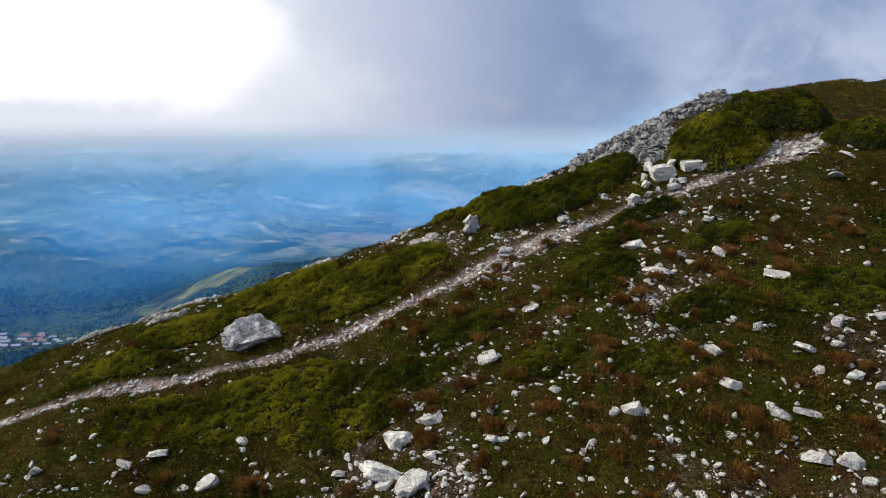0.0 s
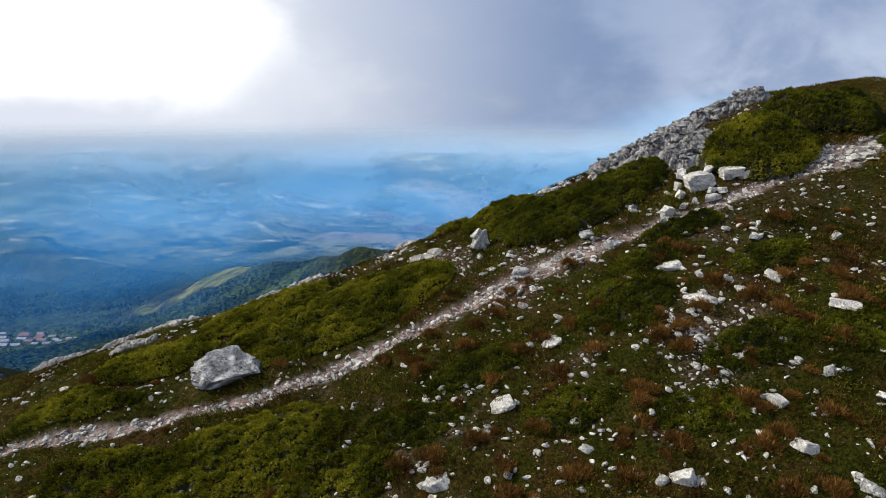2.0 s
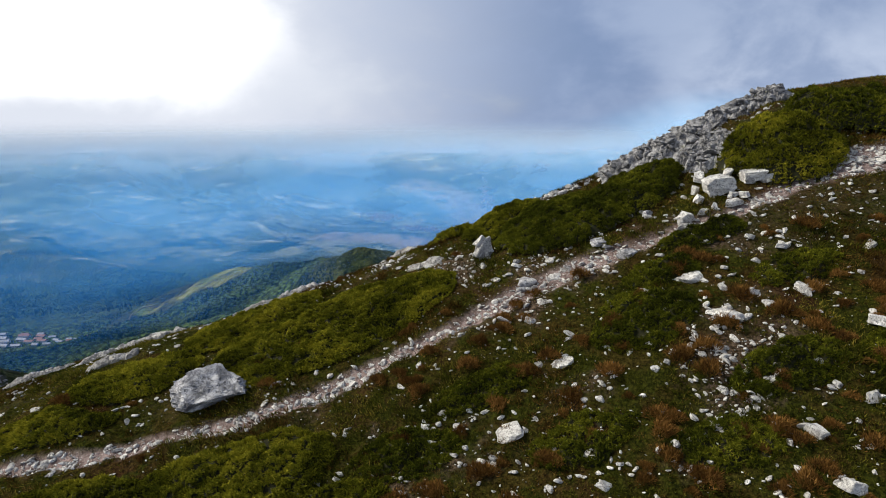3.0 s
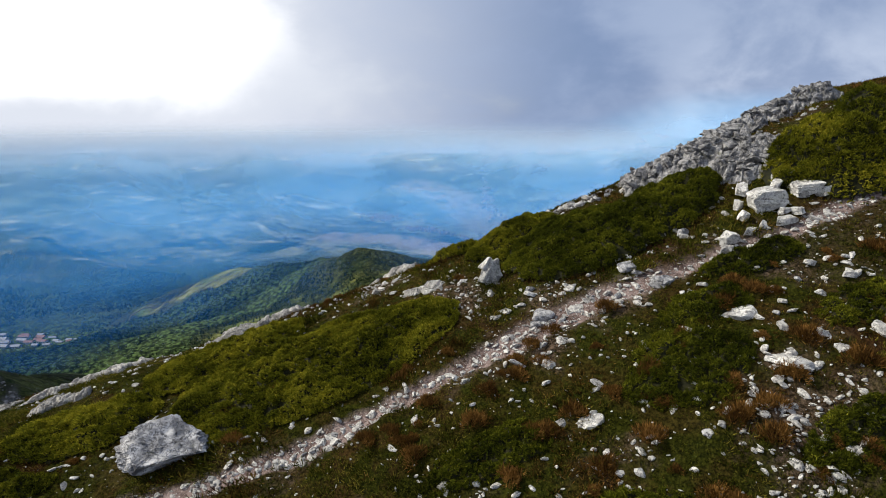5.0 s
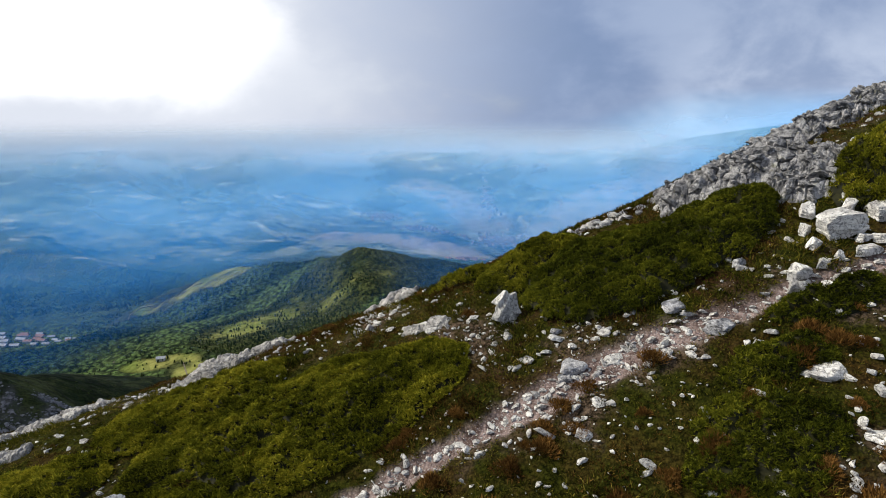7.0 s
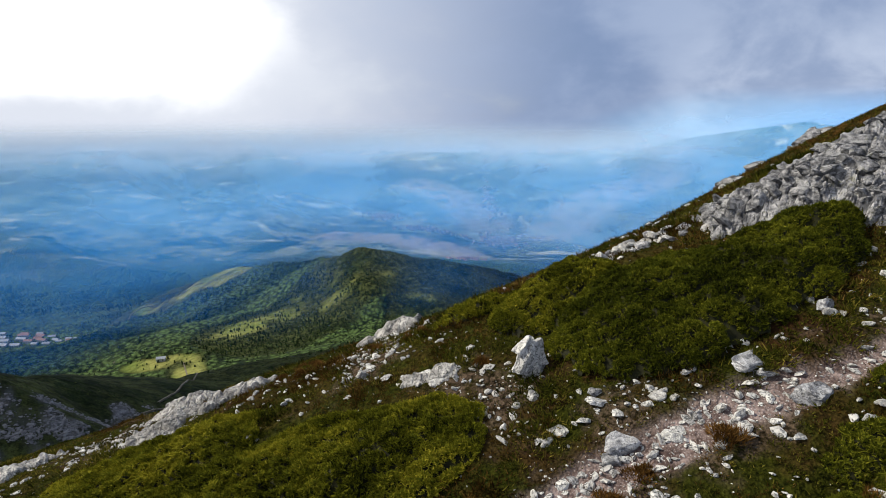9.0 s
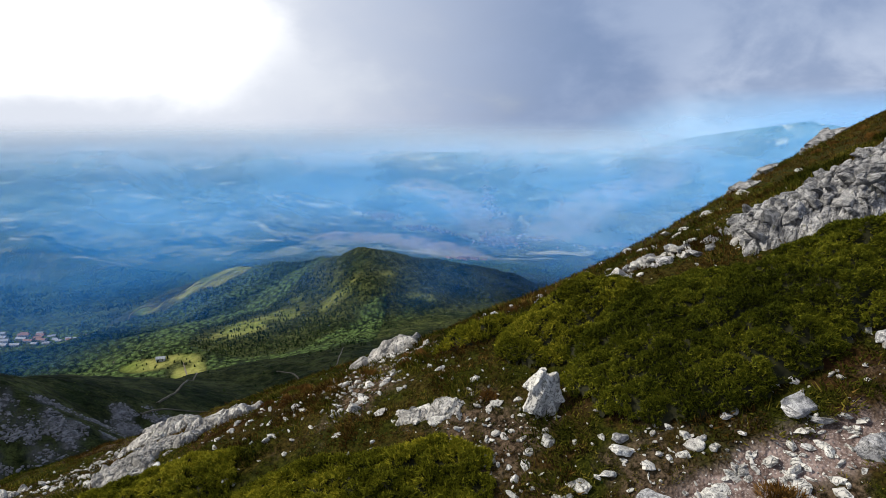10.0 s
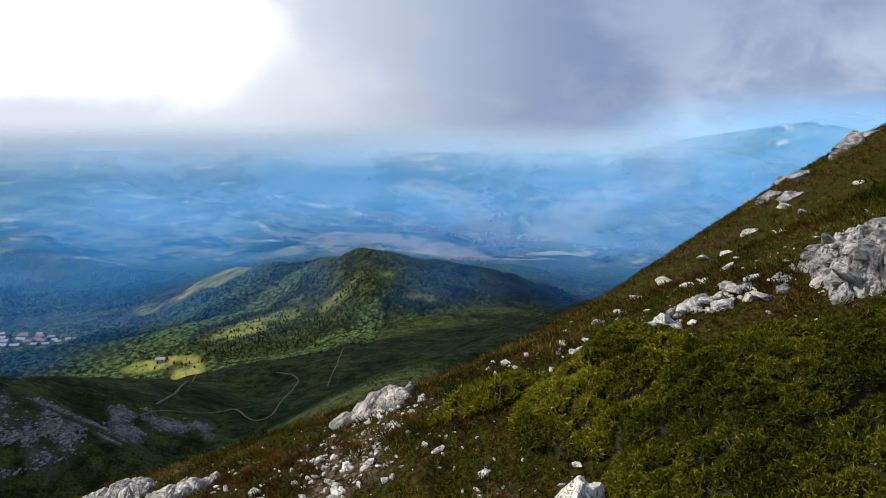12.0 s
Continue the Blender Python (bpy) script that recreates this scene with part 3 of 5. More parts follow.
shape = np.random.default_rng(61)
STONES = [rock_mesh("stone", 90 + n, (1.0, shape.uniform(0.5, 0.85), shape.uniform(0.3, 0.5)), M_LIME, 3, 5, 0.22, 3.0 if n % 3 == 0 else 0.0, planes=flake(shape, 0.42)) for n in range(18)]
BIG_STONES = [rock_mesh("stone", 140 + n, (1.0, shape.uniform(0.55, 0.85), shape.uniform(0.3, 0.48)), M_LIME, 4, 5, 0.20, 3.0 if n % 2 else 0.0, planes=flake(shape, 0.42, 8)) for n in range(14)]
GREY_STONES = [rock_mesh("stone", 110 + n, (1.0, 0.75, 0.5), M_BOULDER, 3, 6, 0.2, 3.0, True) for n in range(4)]


def set_stone(x, y, wide, high, rng, grey=False, label="", group="stones on the slope"):
    pool = GREY_STONES if grey else BIG_STONES if wide > 0.3 else STONES
    ob = new("stone", pool[int(rng.integers(len(pool)))])
    tall = max(high * 1.15, 0.3 * wide)
    ob.matrix_basis = pose(x, y, float(surface(x, y)) + tall * 0.12, 17 + rng.uniform(-14, 14), -14 + rng.uniform(-14, 14), rng.choice([0, 180]) + rng.uniform(-35, 35)) @ Matrix.Diagonal((wide * 1.05, wide * 0.95, tall * 1.35, 1))
    return tagged(ob, label or ("grey limestone stone lying on the path edge" if grey else "white limestone stone lying in the turf"), "stone", group)


# larger stones: x, y, width, height
STONES_MIDDLE = [(-0.3, 11.56, 0.65, 0.42), (-1.02, 11.19, 0.73, 0.55), (-1.21, 10.51, 1.16, 0.44), (-0.64, 10.14, 0.79, 0.56), (-0.3, 10.7, 0.33, 0.26), (-1.2, 10.15, 0.34, 0.23), (-2.17, 10.71, 0.33, 0.24), (1.01, 12.94, 0.75, 0.24), (1.06, 10.76, 0.37, 0.28), (3.84, 10.86, 0.53, 0.47), (2.98, 10.29, 0.28, 0.31), (5.99, 11.94, 0.4, 0.4), (6.0, 11.02, 0.47, 0.38), (5.52, 14.45, 0.73, 0.35), (7.25, 14.75, 0.36, 0.47), (5.22, 15.5, 0.62, 0.31), (8.25, 13.78, 0.63, 0.39), (7.15, 12.39, 0.33, 0.36), (7.92, 11.71, 0.64, 0.29), (7.86, 11.18, 0.31, 0.17), (8.88, 12.32, 0.32, 0.36), (6.59, 10.22, 0.46, 0.4)]
STONES_EDGES = [(7.06, 10.24, 0.55, 0.11), (6.74, 9.32, 0.49, 0.43), (7.26, 9.16, 0.4, 0.58), (7.38, 8.8, 0.27, 0.16), (8.43, 10.92, 0.41, 0.21), (8.79, 10.64, 0.28, 0.34), (9.95, 12.5, 0.45, 0.23), (11.36, 16.83, 0.59, 0.23), (-6.44, 11.71, 0.51, 0.33), (-7.13, 11.55, 0.36, 0.23), (-5.05, 10.88, 0.6, 0.34), (-4.56, 11.82, 0.32, 0.23), (-6.39, 10.91, 0.36, 0.27), (-5.52, 10.83, 0.3, 0.17), (2.46, 11.62, 0.27, 0.27), (2.27, 14.13, 0.41, 0.15), (10.56, 13.92, 0.23, 0.2), (7.35, 15.89, 0.35, 0.22), (9.07, 15.59, 0.39, 0.15), (12.27, 17.71, 0.51, 0.17), (-12.04, 14.69, 0.28, 0.13), (-9.75, 15.8, 0.33, 0.17), (-9.18, 17.07, 0.18, 0.14), (-9.03, 11.43, 0.32, 0.25)]
STONES_PATH = [(1.22, 15.54, 0.34, 0.2), (1.79, 15.42, 0.27, 0.27), (4.61, 16.15, 0.27, 0.18), (4.87, 16.29, 0.26, 0.15), (5.8, 15.37, 0.19, 0.17), (4.54, 15.02, 0.3, 0.15), (4.52, 14.78, 0.27, 0.2), (4.26, 15.37, 0.31, 0.17), (6.69, 15.63, 0.21, 0.19), (6.87, 16.3, 0.27, 0.21), (5.06, 17.75, 0.26, 0.26), (5.61, 17.09, 0.44, 0.33), (7.47, 15.9, 0.3, 0.2), (7.52, 16.29, 0.23, 0.14), (5.42, 13.22, 0.19, 0.16), (3.96, 14.09, 0.21, 0.14), (4.28, 13.82, 0.17, 0.17), (2.34, 14.27, 0.22, 0.14), (2.14, 14.14, 0.28, 0.12), (2.51, 14.8, 0.26, 0.18), (2.47, 16.56, 0.28, 0.24), (3.8, 16.14, 0.24, 0.12), (0.89, 17.64, 0.17, 0.27), (0.97, 16.87, 0.24, 0.14)]
STONES_CREST = [(1.1, 17.01, 0.35, 0.1), (2.93, 16.24, 0.16, 0.16), (3.32, 16.62, 0.2, 0.24), (2.56, 17.17, 0.16, 0.14), (-0.19, 17.34, 0.19, 0.06), (-1.79, 19.44, 0.32, 0.23), (-0.5, 18.58, 0.29, 0.14), (-0.77, 18.92, 0.36, 0.12), (2.2, 16.42, 0.18, 0.17), (2.73, 21.42, 0.37, 0.2), (2.33, 21.54, 0.25, 0.17), (3.54, 21.73, 0.43, 0.24), (2.88, 20.69, 0.18, 0.2), (2.47, 20.08, 0.18, 0.08), (1.75, 19.96, 0.15, 0.1), (2.03, 21.65, 0.22, 0.17), (4.21, 21.79, 0.26, 0.2), (-0.54, 21.13, 0.33, 0.2), (-1.24, 21.47, 0.17, 0.09), (-1.34, 20.79, 0.16, 0.06), (5.43, 25.92, 0.35, 0.1), (3.99, 24.55, 0.27, 0.16), (3.25, 24.28, 0.24, 0.11), (2.24, 24.6, 0.21, 0.09)]
STONES_GREY = [(1.84, 16.6, 0.44, 0.32), (4.21, 16.6, 0.46, 0.31), (3.69, 17.26, 0.46, 0.2), (5.05, 17.9, 0.27, 0.25), (1.72, 17.42, 0.19, 0.18), (3.84, 17.05, 0.3, 0.11), (1.71, 16.48, 0.26, 0.16)]
rng = np.random.default_rng(3)
for rows in (STONES_MIDDLE, STONES_EDGES, STONES_PATH, STONES_CREST):
    for x, y, wide, high in rows:
        set_stone(x, y, wide if wide < 0.45 else 0.1 + 0.78 * wide, high * 0.85, rng)
for x, y, wide, high in STONES_GREY:
    set_stone(x, y, wide, high, rng, True, group="stones along the path")
# flat white stones where the path widens
for n in range(26):
    x = float(rng.uniform(10.0, 12.9))
    wide = 0.2 + 0.4 * float(rng.uniform()) ** 2
    set_stone(x, float(np.interp(x, PATH_X, PATH_Y)) + float(rng.normal()) * 0.22, wide, wide * 0.22, rng, False, "flat white limestone stone bedded in the trodden path", "flat stones of the path")
# bigger bedrock on the further crest
for n, (x, y, dims, turn) in enumerate(((20.4, 43.5, (2.2, 1.0, 0.8), 30), (22.0, 44.6, (1.8, 0.8, 0.6), 10), (18.3, 45.8, (1.3, 0.6, 0.5), 35), (17.4, 47.0, (0.8, 0.5, 0.4), 0), (17.6, 40.5, (1.2, 0.4, 0.3), 60), (11.5, 34.5, (0.9, 0.6, 0.35), 20), (14.0, 37.0, (0.9, 0.6, 0.35), -20), (9.5, 30.0, (0.7, 0.5, 0.25), 15))):
    set_rock("bedrock_slab", rock_mesh("bedrock_slab", 130 + n, dims, M_GREYROCK, 4, 7, 0.26, 5.0, True), x, y, 0.1, "pale rock rib standing out of the grassy further crest", "rock slab", "slabs on the further crest", turn, (10, -20))

# the low rib of broken rock below the outcrop
for n in range(64):
    q = float(rng.uniform())
    x, y = 1.6 + 2.9 * q + float(rng.normal()) * 0.12, 21.4 + float(rng.normal()) * 0.26 - 0.2 * math.sin(q * 7)
    wide = 0.11 + 0.3 * float(rng.uniform()) ** 1.8
    set_stone(x, y, wide, wide * float(rng.uniform(0.45, 0.9)), rng, n % 2 == 0, "grey and white broken limestone in a low rib on turf", "stones of the low rib")
for x, y, wide in ((2.24, 22.76, 0.3), (1.8, 23.34, 0.2), (1.28, 23.3, 0.22), (4.12, 24.74, 0.4), (3.3, 23.95, 0.34), (2.67, 22.95, 0.3), (3.7, 22.73, 0.28), (5.6, 25.4, 0.3), (6.9, 27.0, 0.4), (7.6, 26.2, 0.3), (8.8, 28.8, 0.5), (6.2, 24.6, 0.26), (4.9, 23.6, 0.2), (10.5, 31.5, 0.6), (9.0, 26.5, 0.3)):
    set_stone(x, y, wide, wide * 0.45, rng, False, "pale flat limestone stone in the crest grass", "stones on the crest")

# ---- juniper ----
rng = np.random.default_rng(12)


def spikes(name, base, aim, length, width, rng, mat):
    """Single tapered needles."""
    side = np.cross(aim, rng.normal(size=aim.shape))
    side *= (width / 2 / (np.linalg.norm(side, axis=1) + 1e-9))[:, None]
    v = np.stack([base - side, base + side, base + aim * length[:, None]], 1).reshape(-1, 3)
    return mesh_of(name, v, np.arange(len(v)).reshape(-1, 3), mat)


def juniper(x, y, rx, ry, turn, high, density, label, leaves=None, needle=1.0):
    z = float(surface(x, y))
    bush = thing("juniper_bush", (x, y, z), label, "shrub", "juniper on the slope")
    c, s = math.cos(radians(turn)), math.sin(radians(turn))
    seed = int(abs(x * 100 + y * 10)) % 997

    def skin(u, v):
        r = np.hypot(u, v)
        ring = np.arctan2(v, u)
        limit = 1 + 0.45 * fractal(np.cos(ring) * 1.6 + seed, np.sin(ring) * 1.6, 0, 3, seed)
        q = np.clip(r / limit, 0, 1)
        wx, wy = x + c * u * rx - s * v * ry, y + s * u * rx + c * v * ry
        lump = 0.55 + 0.9 * (fractal(wx * 1.3, wy * 1.3, 0, 3, seed + 3) + 0.5)
        f1, _, cell, _, _ = cracked(wx, wy, 0.21, 601)
        clump = (1 - np.clip(f1, 0, 1) ** 2) * (0.5 + cell)
        wz = surface(wx, wy) + (high * lump + 0.15 * (clump - 0.5)) * np.power(1 - q ** 2.6, 0.6) - 0.08 * (q > 0.98)
        return wx, wy, wz, (r < limit * 0.99), clump

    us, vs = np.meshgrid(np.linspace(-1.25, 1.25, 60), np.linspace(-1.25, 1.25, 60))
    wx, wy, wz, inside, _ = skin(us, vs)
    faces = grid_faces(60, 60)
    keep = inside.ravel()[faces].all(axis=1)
    part("core", mesh_of("core", np.stack([wx - x, wy - y, wz - z - 0.05], -1).reshape(-1, 3), faces[keep], M_CORE, True), bush, "dark inner sheet with the shade between twigs in its colour")
    count = int(density * 3.2 * rx * ry * 6.25)
    u, v = rng.uniform(-1.25, 1.25, count), rng.uniform(-1.25, 1.25, count)
    px, py, pz, inside, clump = skin(u, v)
    inside = inside & (clump > rng.uniform(0.1, 0.55, count))
    e = 0.012
    ax, ay, az, _, _ = skin(u + e, v)
    bx, by, bz, _, _ = skin(u, v + e)
    n = np.cross(np.stack([ax - px, ay - py, az - pz], -1), np.stack([bx - px, by - py, bz - pz], -1))
    n /= np.linalg.norm(n, axis=1)[:, None] + 1e-9
    n[n[:, 2] < 0] *= -1
    base = np.stack([px - x, py - y, pz - z], -1)[inside]
    n = n[inside]
    base, n = np.repeat(base, 5 if needle == 1 else 9, 0), np.repeat(n, 5 if needle == 1 else 9, 0)
    aim = n * 0.75 + np.array([-0.15, -0.25, 0.15]) + rng.normal(size=n.shape) * 0.55
    aim /= np.linalg.norm(aim, axis=1)[:, None]
    k = len(base)
    part("foliage", spikes("foliage", base - aim * 0.03 + rng.normal(size=base.shape) * 0.012, aim, needle * rng.uniform(0.055, 0.12, k), needle * rng.uniform(0.016, 0.028, k), rng, leaves or M_JUNIPER), bush)
    return bush


BIG = "wide dark green juniper bush hugging the rocky slope"
MAT = "low green juniper mat creeping over the turf"
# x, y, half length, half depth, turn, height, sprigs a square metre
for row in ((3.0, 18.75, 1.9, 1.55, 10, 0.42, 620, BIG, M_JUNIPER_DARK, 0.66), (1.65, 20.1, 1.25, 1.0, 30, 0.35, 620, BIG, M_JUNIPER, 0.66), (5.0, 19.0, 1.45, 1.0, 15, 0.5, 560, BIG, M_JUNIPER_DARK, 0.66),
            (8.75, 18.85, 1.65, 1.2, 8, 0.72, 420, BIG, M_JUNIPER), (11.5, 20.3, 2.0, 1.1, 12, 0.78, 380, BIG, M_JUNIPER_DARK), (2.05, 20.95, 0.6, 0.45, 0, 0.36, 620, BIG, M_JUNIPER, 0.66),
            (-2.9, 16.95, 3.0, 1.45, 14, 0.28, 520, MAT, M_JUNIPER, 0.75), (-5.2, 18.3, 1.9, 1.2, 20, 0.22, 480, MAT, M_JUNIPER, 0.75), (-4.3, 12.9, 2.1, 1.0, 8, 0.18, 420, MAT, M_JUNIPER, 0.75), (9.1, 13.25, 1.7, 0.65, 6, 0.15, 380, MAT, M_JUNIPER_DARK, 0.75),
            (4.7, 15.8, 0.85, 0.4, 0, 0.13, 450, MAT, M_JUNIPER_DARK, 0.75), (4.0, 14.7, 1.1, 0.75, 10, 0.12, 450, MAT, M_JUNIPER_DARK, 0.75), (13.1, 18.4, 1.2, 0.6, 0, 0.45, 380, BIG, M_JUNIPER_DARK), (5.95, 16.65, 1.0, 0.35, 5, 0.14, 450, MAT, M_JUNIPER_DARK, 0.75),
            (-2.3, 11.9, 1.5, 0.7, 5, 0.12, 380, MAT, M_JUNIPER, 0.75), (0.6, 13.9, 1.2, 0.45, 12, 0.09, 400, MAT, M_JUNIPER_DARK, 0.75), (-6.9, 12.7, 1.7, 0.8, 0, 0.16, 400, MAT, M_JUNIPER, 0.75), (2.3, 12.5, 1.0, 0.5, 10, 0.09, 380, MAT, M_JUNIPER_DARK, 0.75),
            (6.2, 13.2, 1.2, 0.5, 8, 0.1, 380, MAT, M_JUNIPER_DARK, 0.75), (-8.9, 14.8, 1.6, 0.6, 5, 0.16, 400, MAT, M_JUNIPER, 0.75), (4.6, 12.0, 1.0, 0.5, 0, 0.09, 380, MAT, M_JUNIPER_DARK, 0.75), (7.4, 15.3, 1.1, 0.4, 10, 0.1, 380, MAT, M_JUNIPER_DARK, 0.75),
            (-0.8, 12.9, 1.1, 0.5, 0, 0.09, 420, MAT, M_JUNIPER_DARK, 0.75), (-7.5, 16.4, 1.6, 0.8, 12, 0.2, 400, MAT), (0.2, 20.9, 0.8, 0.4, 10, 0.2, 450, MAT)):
    juniper(*row)

# ---- grass ----
def clumps(name, x, y, radius, count, mat, label, rng, spread=0.9):
    """Low domes of grass blades."""
    n = len(x)
    z = surface(x, y)
    r, a = np.sqrt(rng.uniform(0, 1, (n, count))), rng.uniform(0, 2 * math.pi, (n, count))
    dome = np.sqrt(np.clip(1 - r * r, 0, 1))
    local = np.stack([r * np.cos(a), r * np.sin(a), dome * 0.25 - 0.1], -1) * radius[:, None, None]
    base = (local + np.stack([x, y, z], -1)[:, None, :]).reshape(-1, 3)
    aim = np.stack([r * np.cos(a) * spread - 0.1, r * np.sin(a) * spread - 0.2, 0.45 + 0.6 * dome], -1).reshape(-1, 3) + rng.normal(size=(n * count, 3)) * 0.3
    aim /= np.linalg.norm(aim, axis=1)[:, None]
    reach = np.repeat(radius, count) * rng.uniform(0.4, 1.0, n * count)
    tagged(new(name, spikes(name, base, aim, reach, 0.009 + reach * 0.11, rng, mat)), label, "grass", kind="stuff")


def turf_cover(x, y):
    cover = (1 - path_mask(x, y)) * (1 - 0.55 * bare_mask(x, y))
    for runs in SLABS:
        cover = cover * (rock_cover(x, y, runs)[0] < 0.05)
    q = rock_cover(x, y, OUTCROP)[0]
    cover = cover * np.where(q < 0.05, 1.0, 0.35 * (q < 0.5))
    return cover


rng = np.random.default_rng(5)
n = 64000
x, y = rng.uniform(-14, 15, n), rng.uniform(6.5, 24.5, n)
keep = rng.uniform(0, 1, n) < turf_cover(x, y)
x, y = x[keep], y[keep]
brown = ease(fractal(x * 0.8, y * 0.8, 0, 4, 87) + 0.12 * rng.normal(size=len(x)), -0.05, 0.13) > 0.5
size = 0.05 + 0.09 * ease(fractal(x * 1.1, y * 1.1, 0, 3, 77), -0.2, 0.25) * rng.uniform(0.5, 1.4, len(x))
clumps("grass", x[~brown], y[~brown], size[~brown], 13, M_GRASS, "short green and olive mountain grass between the stones", rng)
clumps("grass", x[brown], y[brown], size[brown] * 0.9, 13, M_HEATH, "brown and straw-coloured heath grass between the stones", rng)
n = 16000
x, y = rng.uniform(-4, 32, n), rng.uniform(22, 56, n)
keep = (y > 23) & (y < 30 + 1.3 * np.maximum(x, 0))
x, y = x[keep], y[keep]
brown = fractal(x * 0.5, y * 0.5, 0, 4, 88) + 0.10 * rng.normal(size=len(x)) > -0.02
size = rng.uniform(0.05, 0.14, len(x)) * (1 + 0.03 * (y - 23))
clumps("grass", x[~brown], y[~brown], size[~brown], 14, M_GRASS, "olive grass on the further slope", rng)
clumps("grass", x[brown], y[brown], size[brown], 14, M_HEATH, "brown heath grass on the further slope", rng)

DRY = []
for n in range(4):
    q = 900
    r, a = np.sqrt(rng.uniform(0, 1, q)), rng.uniform(0, 2 * math.pi, q)
    dome = np.sqrt(np.clip(1 - r * r, 0, 1))
    r = r * (0.8 + 0.3 * np.sin(a * 3 + n))
    base = np.stack([r * np.cos(a) * 0.8, r * np.sin(a) * 0.8, dome * 0.6 * rng.uniform(0.3, 1, q) - 0.05], -1)
    aim = np.stack([r * np.cos(a) * 0.8, r * np.sin(a) * 0.8, 0.5 + dome], -1) + rng.normal(size=(q, 3)) * 0.4
    aim /= np.linalg.norm(aim, axis=1)[:, None]
    DRY.append(spikes("dry_grass_tuft", base, aim, rng.uniform(0.15, 0.36, q), np.full(q, 0.045), rng, M_DRY))
TUFTS = [(-3.34, 11.88, 0.3), (-1.83, 17.4, 0.32), (-1.05, 14.72, 0.26), (1.54, 15.89, 0.28), (1.19, 15.33, 0.3), (3.41, 14.87, 0.3), (3.89, 12.57, 0.28), (5.42, 11.19, 0.36), (-3.01, 12.19, 0.24), (-6.59, 12.29, 0.36), (5.68, 11.88, 0.28), (9.73, 16.31, 0.24), (0.22, 18.74, 0.22), (0.65, 15.15, 0.3), (-1.48, 14.7, 0.28), (-0.68, 14.55, 0.2), (3.4, 14.74, 0.28), (5.5, 14.28, 0.34), (4.51, 13.79, 0.3), (1.37, 14.17, 0.3)]
TUFTS += [(float(rng.uniform(-10, 11) if n % 5 == 0 else rng.uniform(-1, 11)), float(rng.uniform(8.5, 16.5)), float(rng.uniform(0.14, 0.40))) for n in range(190)] + [(float(rng.uniform(-5, 1)), float(rng.uniform(20.5, 22.6)), float(rng.uniform(0.14, 0.26))) for _ in range(14)]
TUFTS += [(float(rng.uniform(3, 16)), float(rng.uniform(24, 34)), float(rng.uniform(0.15, 0.3))) for _ in range(16)]
for n, (x, y, size) in enumerate(TUFTS):
    ob = new("dry_grass_tuft", DRY[n % 4])
    ob.matrix_basis = pose(x, y, float(surface(x, y)) - 0.02, 8, -8, rng.uniform(0, 360)) @ Matrix.Diagonal((size, size, size * 0.95, 1))
    tagged(ob, "dry russet tuft of grass among the stones", "grass tuft", "dry tufts on the slope")

# ---- scattered stones ----
rng = np.random.default_rng(17)
made = 0
while made < 108:
    x, y = rng.uniform(-9, 11) if made % 2 else rng.uniform(-1, 9), rng.uniform(7.5, 18.8)
    stony = float(bare_mask(np.array([x]), np.array([y]))[0])
    if rng.uniform() > 0.2 + 0.9 * stony or float(path_mask(np.array([x]), np.array([y]))[0]) > 0.5:
        continue
    wide = 0.08 + 0.24 * rng.uniform() ** 2.5
    set_stone(x, y, wide, wide * rng.uniform(0.4, 0.9), rng, label="small white stone in stony turf", group="small stones on the slope")
    made += 1


def pebbles(name, xs, ys, sizes, mat, label):
    d, f = SMALL
    n = len(xs)
    z = surface(xs, ys)
    jit = 1 + 0.7 * (rng.uniform(size=(n, len(d), 1)) - 0.5)
    v = d[None] * jit * np.stack([sizes * 1.15, sizes * rng.uniform(0.4, 0.95, n), sizes * rng.uniform(0.25, 0.6, n)], -1)[:, None, :]
    for i, j, far in ((0, 1, math.pi), (0, 2, 0.6), (1, 2, 0.6)):
        a = rng.uniform(-far, far, n)
        c, s = np.cos(a)[:, None], np.sin(a)[:, None]
        v[..., i], v[..., j] = v[..., i] * c - v[..., j] * s, v[..., i] * s + v[..., j] * c
    v = v + np.stack([xs, ys, z + sizes * 0.12], -1)[:, None, :]
    faces = (f[None] + np.arange(n)[:, None, None] * len(d)).reshape(-1, 3)
    tagged(new(name, mesh_of(name, v.reshape(-1, 3), faces, mat)), label, "gravel", kind="stuff")


SMALL = ball(1)
CHIPS = [rock_mesh("chip", 170 + n, (1.0, shape.uniform(0.5, 0.9), shape.uniform(0.3, 0.55)), M_LIME, 2, 5, 0.18, 0.0, planes=flake(shape, 0.42, 6)) for n in range(14)]
n = 6500
x, y = rng.uniform(-9, 11, n), rng.uniform(7.5, 18.8, n)
x[::2] = rng.uniform(-1, 7, len(x[::2]))
x[::32], y[::32] = rng.uniform(-5.5, -0.3, len(x[::32])), rng.uniform(19.6, 22.8, len(x[::32]))
keep = (rng.uniform(0, 1, n) < 0.16 + 0.65 * bare_mask(x, y) + 0.1 * (y > 19)) & (path_mask(x, y) < 0.5) & (((x < 5.5) & (y < 16.0)) | (y < 15.2) | (y > 19) | (rng.uniform(0, 1, n) < 0.35))
x, y = x[keep], y[keep]
v, f, first = [], [], 0
